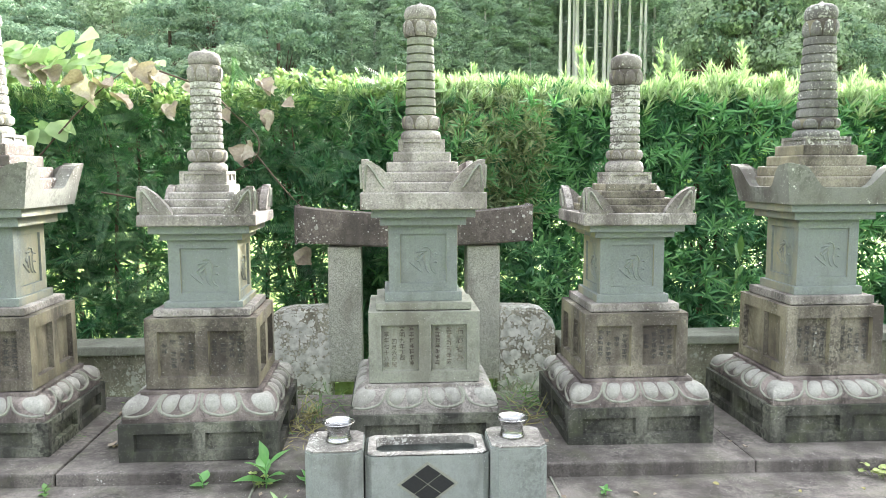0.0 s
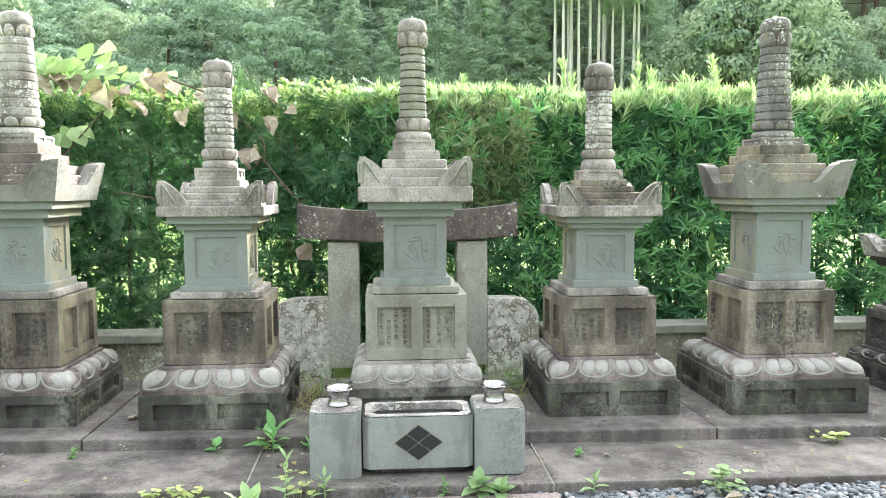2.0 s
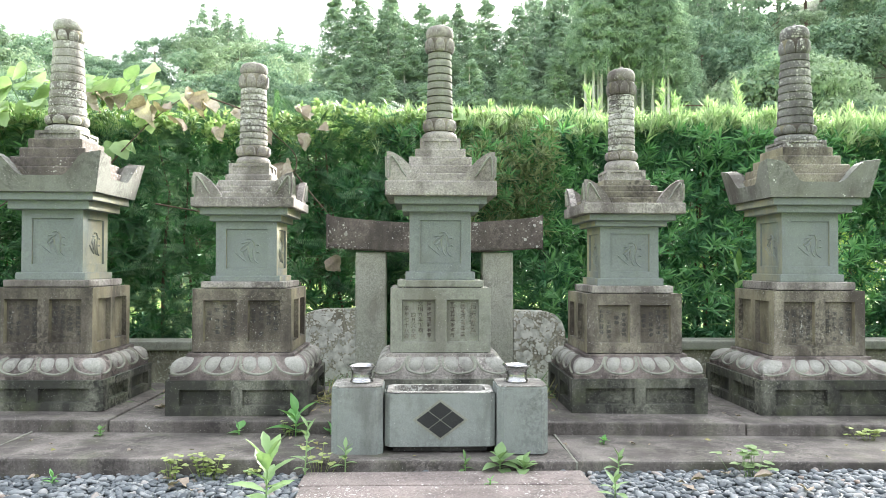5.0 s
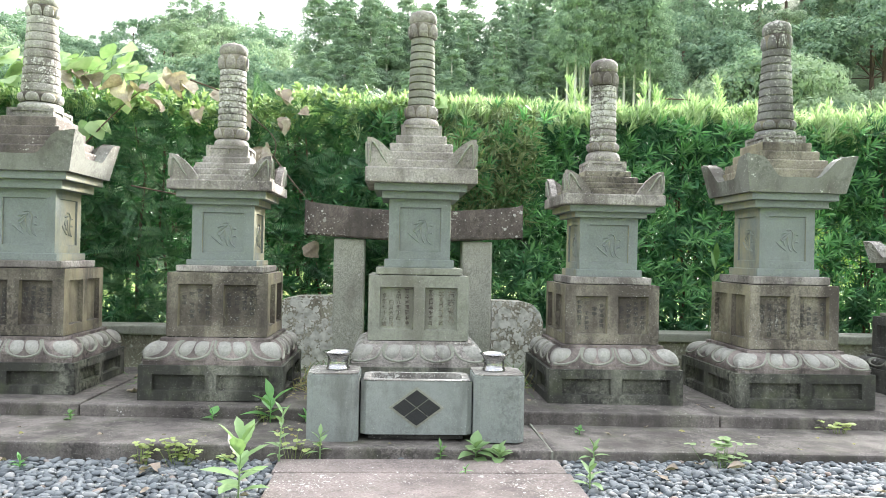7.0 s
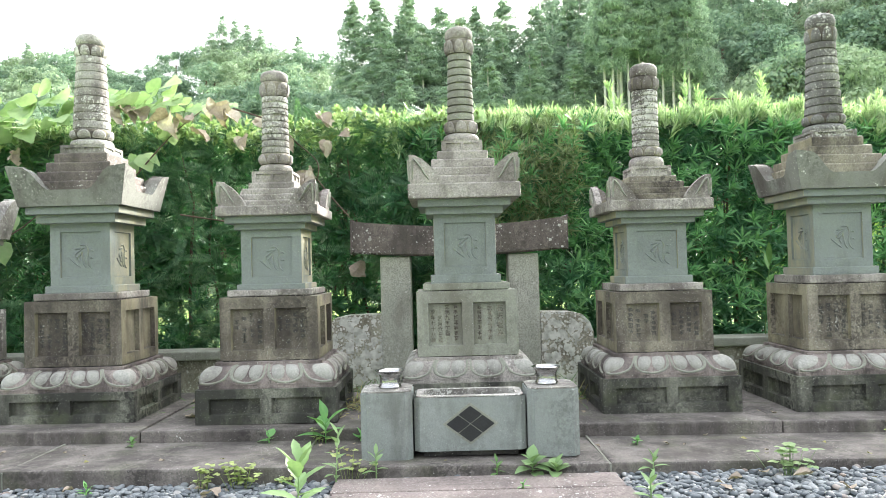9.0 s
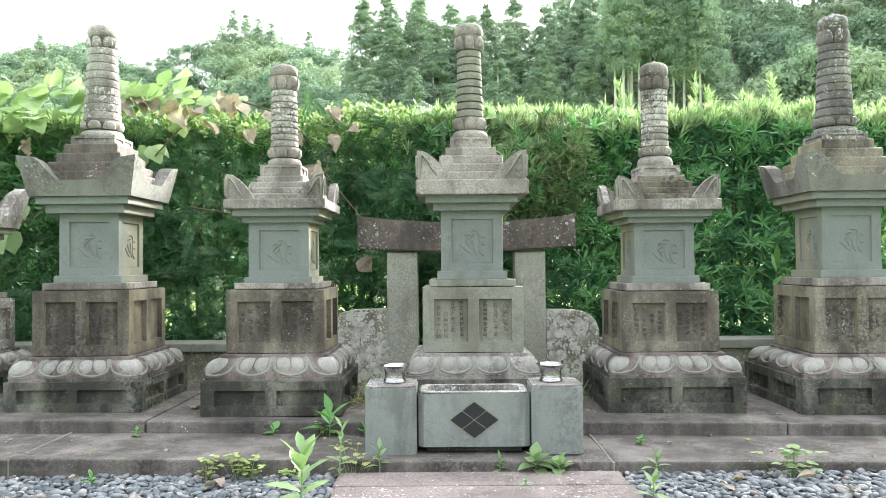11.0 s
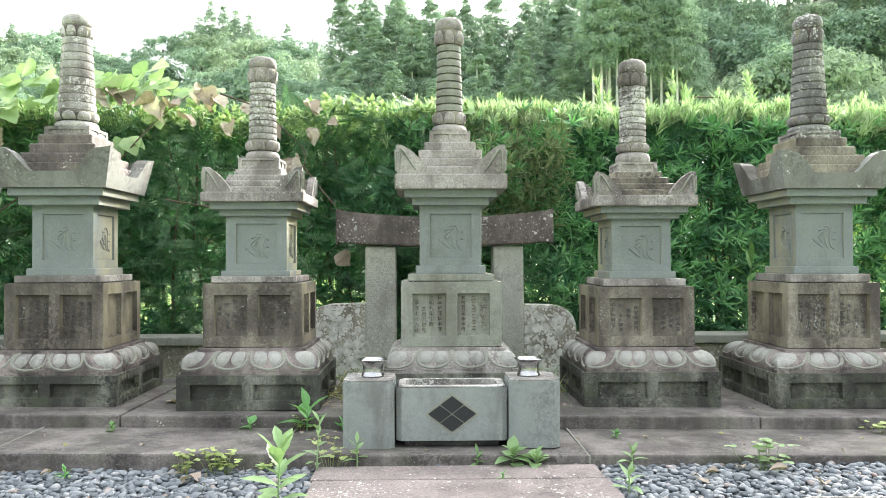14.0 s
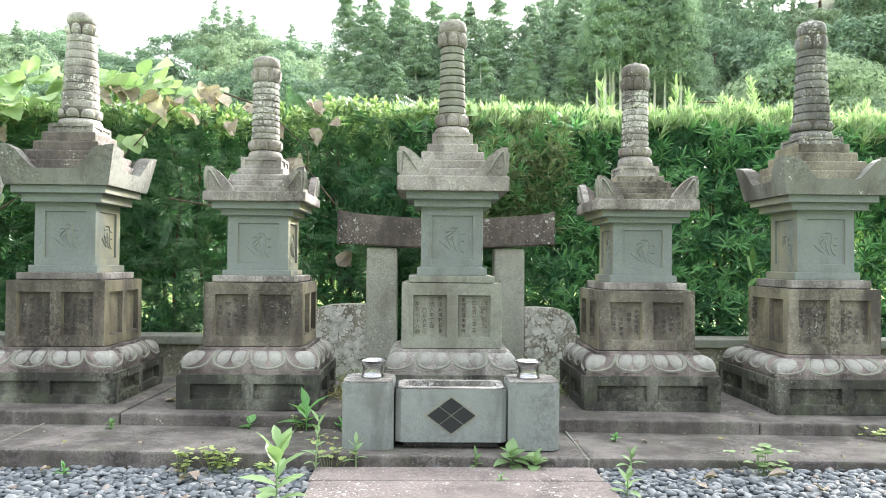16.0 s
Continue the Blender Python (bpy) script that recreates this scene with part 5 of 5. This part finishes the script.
    # broadleaf wood on either side
    for j, y0 in enumerate((45, 52, 61, 71, 81)):
        for i in range(17):
            x = -57 + i * 3.2 + rng.uniform(-1.1, 1.1)
            if x < -0.135 * y0 and abs(x) < y0 * 0.72 + 8:
                put(near_broads if j < 2 else far_broads, x, y0 + rng.uniform(-2, 2), rng.uniform(0.82, 1.15), 1.0, 0.012 * (4 - j))
        for i in range(12):
            x = 20 + i * 3.3 + rng.uniform(-1.1, 1.1)
            if x < y0 * 0.72 + 8:
                put(near_broads if j < 2 else far_broads, x, y0 - 2 + rng.uniform(-2, 2), rng.uniform(0.85, 1.2))
    for i in range(18):
        u = -0.8 + i * 0.038
        put(far_broads, u * 86 + rng.uniform(-0.8, 0.8), 86 + rng.uniform(-1.5, 1.5), 1.0, 0.9, rng.uniform(-0.014, 0.0), True)
    for u, up in ((-0.303, 0.016), (-0.287, 0.036), (-0.27, 0.028), (-0.25, 0.022), (-0.236, 0.018), (-0.185, 0.012), (-0.545, 0.012)):
        put(far_cedars, u * 84, 84 + rng.uniform(-1, 1), 0.62, 0.9, -up, True)
    for i in range(9):
        put(far_broads, (0.26 + i * 0.055) * 86, 86 + rng.uniform(-1.5, 1.5), 1.2, 1.0, -0.02, True)
    # bushes at the wood's foot, a pale round crown by the far graves
    for x, y, s in ((-14.5, 36, 1.1), (-18, 37, 1.0), (-23, 38, 1.0), (-28, 39, 1.1), (21.5, 37, 0.8), (25, 38, 0.8), (29, 37, 0.9), (34, 38, 1.0)):
        put(near_broads[2:3], x, y, s, 1.0, 0.05)
    put(near_broads[2:3], 23.3, 44, 1.6, 0.9, 0.13, True)
    put(near_broads[2:3], 20.2, 45, 1.4, 0.9, 0.155, True)


plant_hill()


def far_graves():
    """A few small grave stones far off at the wood's foot."""
    rng = random.Random(4)
    for i in range(6):
        x, y = 17.6 + i * 0.55, 35.5 - i * 0.15
        t = thing("far_gravestone", (x, y, 4.0 + rng.uniform(-0.1, 0.1)), "small grey gravestone far off on a terrace", "gravestone", "far gravestones")
        hgt = rng.uniform(0.9, 1.5)
        part("base", box(bmesh.new(), -0.28, 0.28, -0.28, 0.28, 0, 0.3, 0.02), PALE, t)
        part("shaft", box(bmesh.new(), -0.15, 0.15, -0.15, 0.15, 0.298, hgt, 0.02), GREY, t)
    bm = box(bmesh.new(), 15, 24, 34.2, 42, -1, 4.0)
    tagged(part("grave_terrace", bm, FIELD), "grassy bank carrying far gravestones", "bank", kind="structure")


far_graves()


WRINKLE = random.Random(77)


def leaf_strip(bm, m, length, profile, fold=0.15, curl=0.2, teeth=0.0, crumple=0.0):
    """One leaf along +x of the pose m: rows of three points with a folded midrib; curl bends it down along its length."""
    n = len(profile)
    prev = None
    for i, w in enumerate(profile):
        s = i / (n - 1)
        x, z = length * s * (1 - 0.25 * curl * s), -curl * length * s * s
        w = w * length * (1 + (teeth if i % 2 else -teeth))
        j = [crumple * length * WRINKLE.uniform(-1, 1) for _ in range(6)]
        row = [bm.verts.new(m @ Vector((p[0] + j[2 * q], p[1] + j[2 * q] * 0.7, p[2] + j[2 * q + 1]))) for q, p in enumerate (((x, -w, z + abs(w) * fold), (x, 0, z), (x, w, z + abs(w) * fold)))]
        if prev:
            for q in range(2):
                bm.faces.new([prev[q], prev[q + 1], row[q + 1], row[q]])
        prev = row


LANCE = (0.02, 0.09, 0.15, 0.17, 0.16, 0.12, 0.07, 0.0)
OVAL = (0.03, 0.2, 0.32, 0.36, 0.34, 0.26, 0.14, 0.0)
HEART = (0.16, 0.42, 0.52, 0.5, 0.42, 0.3, 0.16, 0.0)
ROUND = (0.05, 0.36, 0.5, 0.5, 0.4, 0.0)


def stem_tube(points, r, n=5):
    bm = bmesh.new()
    pts = smooth_line(points, 4)
    prev = None
    for i, p in enumerate(pts):
        d = (pts[min(i + 1, len(pts) - 1)] - pts[max(i - 1, 0)]).normalized()
        s = d.orthogonal().normalized()
        t = d.cross(s)
        k = r * (1 - 0.5 * i / len(pts))
        ring = [bm.verts.new(p + (s * math.cos(a) + t * math.sin(a)) * k) for a in (q * 2 * math.pi / n for q in range(n))]
        if prev:
            for q in range(n):
                bm.faces.new([prev[q], prev[(q + 1) % n], ring[(q + 1) % n], ring[q]])
        prev = ring
    return bm


def lance_weed(place, height, leaves, size, material, label, seed, lean=0.0, droop=0.35, profile=LANCE):
    """An upright weed: a stem with pointed leaves all round it, the top ones steeper."""
    rng = random.Random(seed)
    t = thing("weed", (*place, 0, 0, rng.uniform(0, 360)), label, "weed")
    part("stem", stem_tube([(0, 0, -0.02), (lean * 0.3, 0, height * 0.4), (lean, 0, height)], 0.0032), material, t)
    for i in range(leaves):
        k = (i + 0.5) / leaves
        a = i * 137.5 + rng.uniform(-15, 15)
        pitch = -(12 + 62 * k ** 1.5) + rng.uniform(-10, 10)
        bm = bmesh.new()
        leaf_strip(bm, pose(lean * k * k, 0, height * (0.12 + 0.88 * k), 0, pitch, a), size * rng.uniform(0.8, 1.15) * (1 - 0.25 * k), profile, 0.25, droop * (1 - 0.6 * k), 0.0)
        part("leaf", bm, material, t, smooth=True)
    return t


def clover_patch(place, width, height, count, leaf, material, label, seed):
    """A low patch of small round leaves on thin stalks."""
    rng = random.Random(seed)
    t = thing("clover", place, label, "weed")
    for i in range(count):
        x, y, z = rng.gauss(0, width * 0.4), rng.gauss(0, width * 0.16), height * rng.uniform(0.25, 1)
        bm = stem_tube([(x * 0.4, y * 0.4, -0.02), (x * 0.8, y * 0.8, z * 0.6), (x, y, z)], 0.001, 3)
        a0 = rng.uniform(0, 120)
        for q in range(3):
            leaf_strip(bm, pose(x, y, z, rng.uniform(-15, 15), rng.uniform(-15, 10), a0 + q * 120), leaf * rng.uniform(0.75, 1.1), ROUND, 0.1, 0.1)
        part("sprig", bm, material, t, smooth=True)
    return t


def dead_leaf(place, size, seed, label="curled brown dead leaf", material=None):
    rng = random.Random(seed)
    bm = bmesh.new()
    leaf_strip(bm, Matrix(), size, OVAL, rng.uniform(0.3, 0.8), rng.uniform(-0.3, 0.5), 0, 0.06)
    ob = part("fallen_leaf", bm, material or DEAD, None, smooth=True)
    ob.matrix_world = pose(*place, rng.uniform(-15, 15), rng.uniform(-12, 12), rng.uniform(0, 360))
    return tagged(ob, label, "leaf", "fallen leaves")


def weeds():
    lance_weed((-0.575, 2.63, Z_STEP - 0.01), 0.095, 7, 0.125, WEED_DARK, "glossy green weed with broad pointed leaves on the step", 1, 0.0, 0.3, (0.02, 0.1, 0.19, 0.23, 0.22, 0.16, 0.08, 0.0))
    lance_weed((-0.528, 1.80, 0.235), 0.18, 15, 0.115, WEED_PALE, "tall pale green weed with broad toothed leaves in the gravel", 2, 0.008, 0.2, (0.03, 0.1, 0.15, 0.215, 0.18, 0.19, 0.1, 0.0))
    lance_weed((-0.47, 2.16, 0.235), 0.17, 12, 0.065, WEED_PALE, "thin green weed beside the paving", 3, 0.05)
    lance_weed((-0.34, 2.215, 0.245), 0.085, 9, 0.055, WEED_PALE, "small green weed at the foot of the flower stand", 4)
    lance_weed((0.07, 2.215, 0.245), 0.045, 8, 0.045, WEED, "small green weed in the joint of the step", 5)
    lance_weed((0.19, 2.21, 0.245), 0.05, 10, 0.075, WEED_PALE, "broad-leaved low green weed in the joint", 6, 0, 0.5, OVAL)
    lance_weed((0.27, 2.20, 0.245), 0.03, 8, 0.08, WEED_PALE, "broad-leaved low green weed in the joint", 7, 0, 0.5, OVAL)
    lance_weed((0.60, 2.21, 0.235), 0.06, 7, 0.065, WEED_PALE, "small upright green weed at the step's foot", 8)
    lance_weed((0.515, 1.93, 0.235), 0.06, 8, 0.07, WEED_PALE, "small upright green weed in the gravel", 9)
    lance_weed((0.14, 2.04, 0.252), 0.012, 5, 0.03, WEED_DARK, "tiny weed in the paving joint", 10)
    lance_weed((-0.80, 2.64, Z_STEP), 0.03, 4, 0.06, WEED_DARK, "seedling with a few leaves on the step", 11, 0, 0.2, OVAL)
    lance_weed((-1.325, 2.60, Z_STEP + 0.005), 0.025, 6, 0.04, WEED, "small round-leaved weed on the step", 12, 0, 0.4, OVAL)
    lance_weed((0.62, 2.50, Z_STEP - 0.006), 0.012, 6, 0.035, WEED_DARK, "flat small weed on the step", 13, 0, 0.5, OVAL)
    lance_weed((-1.28, 2.12, 0.235), 0.03, 8, 0.045, WEED_DARK, "small weed in the gravel", 14)
    lance_weed((-0.44, 2.66, Z_STEP - 0.008), 0.03, 5, 0.05, WEED_DARK, "small weed beside the flower stand", 15, 0, 0.2, OVAL)
    clover_patch((-0.80, 2.185, 0.235), 0.09, 0.085, 30, 0.019, CLOVER, "low yellow-green clover at the foot of the step", 21)
    clover_patch((-0.92, 2.19, 0.235), 0.05, 0.085, 12, 0.019, CLOVER, "low yellow-green clover at the foot of the step", 22)
    clover_patch((-0.66, 2.20, 0.235), 0.05, 0.04, 6, 0.017, CLOVER, "sparse clover at the foot of the step", 23)
    clover_patch((1.04, 2.17, 0.235), 0.085, 0.1, 24, 0.026, WEED_PALE, "leafy green clover patch at the foot of the step", 24)
    clover_patch((1.71, 2.60, Z_STEP - 0.025), 0.09, 0.05, 14, 0.024, CLOVER, "low clover in the angle of the steps", 25)
    clover_patch((-0.43, 2.22, 0.245), 0.08, 0.10, 12, 0.018, CLOVER, "pale small-leaved weed by the step", 26)
    clover_patch((-0.60, 2.64, Z_STEP - 0.01), 0.07, 0.07, 8, 0.018, CLOVER, "small clover on the step", 27)
    b = thing("fallen_branch", (0, 0, 0), "thin pale lichened branch lying on the gravel", "branch")
    part("stem", stem_tube([(0.88, 1.735, 0.256), (1.0, 1.775, 0.262), (1.12, 1.79, 0.258), (1.3, 1.765, 0.262), (1.5, 1.72, 0.256)], 0.006, 6), LICHEN, b, smooth=True)
    part("twig", stem_tube([(1.12, 1.79, 0.258), (1.17, 1.83, 0.27), (1.2, 1.9, 0.258)], 0.003), LICHEN, b, smooth=True)
    for x, y, n in ((0.95, 2.13, 51), (1.02, 2.09, 52), (-0.87, 2.1, 53)):
        dead_leaf((x, y, 0.255), 0.055, n)
    rng = random.Random(31)
    for i in range(26):
        left = rng.random() < 0.5
        x = rng.uniform(-1.9, -0.5) if left else rng.uniform(0.5, 1.9)
        dead_leaf((x, rng.uniform(1.75, 2.2), 0.252), rng.uniform(0.02, 0.05), 100 + i)
    for i in range(30):
        x = rng.uniform(-1.9, 1.9)
        dead_leaf((x, rng.uniform(2.3, 2.66), Z_STEP - 0.003 - FALL * x), rng.uniform(0.012, 0.03), 200 + i, "small dry leaf scrap on the step", STRAW if i % 2 else DEAD)
    for i in range(22):
        x = rng.choice((-0.45, 0.45, -1.25, 1.25)) + rng.gauss(0, 0.06)
        dead_leaf((x, rng.uniform(2.75, 3.5), Z_UP + 0.006 - FALL * x), rng.uniform(0.02, 0.045), 300 + i)
    r = np.random.default_rng(6)
    for cx, cy, n, mat in ((-0.5, 3.15, 150, STRAW), (-0.47, 3.4, 90, WEED), (0.5, 3.45, 130, WEED), (0.47, 3.2, 40, STRAW), (-1.27, 3.4, 40, WEED)):
        base = np.stack([cx + r.normal(0, 0.05, n), cy + r.normal(0, 0.14, n), np.full(n, Z_UP)], 1)
        d = np.stack([r.normal(0, 0.7, n), r.normal(-0.1, 0.7, n), np.abs(r.normal(0.55, 0.4, n))], 1)
        al, sd, up = frames_of(d, r)
        up = up * np.sign(up[:, 2:3] + 1e-6)
        ob = blades("grass_tuft", base, al, np.cross(al, up), up, r.uniform(0.05, 0.13, n), 0.004, r.uniform(0.2, 0.8, n), mat)
        tagged(ob, "tangled dry and green grass between the plinths", "grass", kind="stuff")


weeds()


def vines():
    rng = random.Random(15)
    v = thing("vine", (0, 0, 0), "kudzu vine sprawling over the hedge, large green and some dead leaves", "vine")
    spots = [(-1.75, 4.2, 2.10, 0.16), (-2.46, 4.25, 2.13, 0.15), (-2.05, 4.2, 2.03, 0.17), (-2.28, 4.2, 1.99, 0.16), (-2.66, 4.2, 1.9, 0.2), (-1.82, 4.02, 1.66, 0.13), (-1.93, 4.02, 1.62, 0.12), (-2.7, 3.98, 1.18, 0.2), (-2.62, 4.0, 1.33, 0.13), (-1.86, 4.25, 2.0, 0.17), (-1.95, 4.15, 2.06, 0.14), (-2.2, 4.3, 2.05, 0.15), (-1.66, 4.06, 1.78, 0.12), (-2.95, 4.1, 1.75, 0.16), (-2.8, 4.2, 1.95, 0.17), (0.07, 4.28, 1.9, 0.17), (-2.35, 4.1, 1.9, 0.13), (-1.55, 4.25, 1.98, 0.11), (-1.4, 4.3, 2.0, 0.1), (-2.12, 4.1, 1.93, 0.15), (-2.5, 4.15, 2.0, 0.14), (-2.9, 4.1, 1.5, 0.14), (-1.72, 4.15, 2.0, 0.17), (-1.8, 4.2, 2.05, 0.16), (-1.9, 4.1, 1.97, 0.18), (-2.0, 4.15, 1.95, 0.16), (-2.15, 4.2, 2.07, 0.18), (-2.4, 4.2, 2.06, 0.17), (-2.58, 4.15, 1.98, 0.18), (-2.74, 4.2, 2.03, 0.17), (-2.6, 4.1, 1.84, 0.17), (-2.83, 4.05, 1.84, 0.18), (-1.62, 4.2, 1.98, 0.14), (-2.68, 3.98, 1.28, 0.16)]
    for i, (x, y, z, s) in enumerate(spots):
        bm = bmesh.new()
        low = z < 1.7
        for q in (-1, 0, 1):
            leaf_strip(bm, pose(x + 0.2 * s * q, y, z - (0.1 * s if q else 0), rng.uniform(-20, 20) + (50 if low else 25), rng.uniform(-10, 35) + (30 if low else 0), rng.uniform(200, 340) + 60 * q), s * (0.72 if q else 0.92), HEART, 0.22, rng.uniform(0.05, 0.35), 0, 0.025)
        part("leaf", bm, VINE, v, "large bright green vine leaf", smooth=True)
        part("stalk", stem_tube([(x, y, z), (x + rng.uniform(-0.05, 0.05), y + 0.08, z - 0.1), (x, y + 0.2, z - 0.25)], 0.003), WEED, v)
    dead = [(-1.6, 4.0, 1.84, 0.12), (-1.66, 4.0, 1.87, 0.13), (-1.54, 4.02, 1.8, 0.13), (-1.96, 4.05, 1.94, 0.13), (-1.88, 4.1, 1.95, 0.11), (-1.41, 4.1, 1.97, 0.13), (-1.35, 4.1, 1.92, 0.11), (-0.73, 4.08, 1.71, 0.10), (-0.68, 4.1, 1.76, 0.08), (-0.8, 4.12, 1.88, 0.11), (-1.15, 4.1, 1.88, 0.09), (-0.9, 4.05, 1.55, 0.10), (-0.84, 4.05, 1.55, 0.10), (-0.62, 4.02, 0.98, 0.11), (-1.0, 4.06, 1.72, 0.08), (-1.25, 4.05, 1.75, 0.09), (2.28, 4.1, 0.98, 0.13), (-2.55, 4.05, 1.7, 0.1), (-0.88, 4.0, 1.5, 0.08)]
    for i, (x, y, z, s) in enumerate(dead):
        bm = bmesh.new()
        for q in range(rng.choice((1, 2, 2))):
            leaf_strip(bm, pose(x, y, z, rng.uniform(0, 90), rng.uniform(10, 85), rng.uniform(180, 360)), s, HEART, rng.uniform(0.3, 0.9), rng.uniform(-0.4, 0.6), 0, 0.09)
        part("dead_leaf", bm, DEAD, v, "crumpled brown dead vine leaf", smooth=True)
    for pts in ([(-1.3, 4.05, 1.92), (-1.05, 4.0, 1.82), (-0.92, 3.98, 1.7), (-0.80, 3.98, 1.58), (-0.82, 3.98, 1.46), (-0.95, 4.02, 1.4)],
                [(-1.95, 4.05, 1.45), (-1.75, 4.0, 1.65), (-1.6, 4.0, 1.8), (-1.5, 4.1, 1.92)], [(-2.8, 4.0, 1.1), (-2.5, 3.98, 1.25), (-2.2, 4.0, 1.5), (-1.9, 4.02, 1.6)],
                [(-0.82, 4.0, 1.5), (-0.66, 3.98, 1.3), (-0.56, 3.97, 1.2)], [(-1.6, 4.0, 1.3), (-1.2, 3.98, 1.22), (-1.0, 4.05, 1.1)], [(1.62, 4.5, 2.0), (1.85, 4.45, 1.98), (1.9, 4.4, 1.92)]):
        part("runner", stem_tube(pts, 0.005), TWIG, v, "woody brown runner", smooth=True)


vines()
lance_weed((1.76, 4.02, 0.522), 0.42, 12, 0.17, WEED, "slender sapling with long yellow-green leaves behind the wall", 40, -0.04, 0.3, (0.02, 0.06, 0.1, 0.12, 0.11, 0.09, 0.05, 0.0))
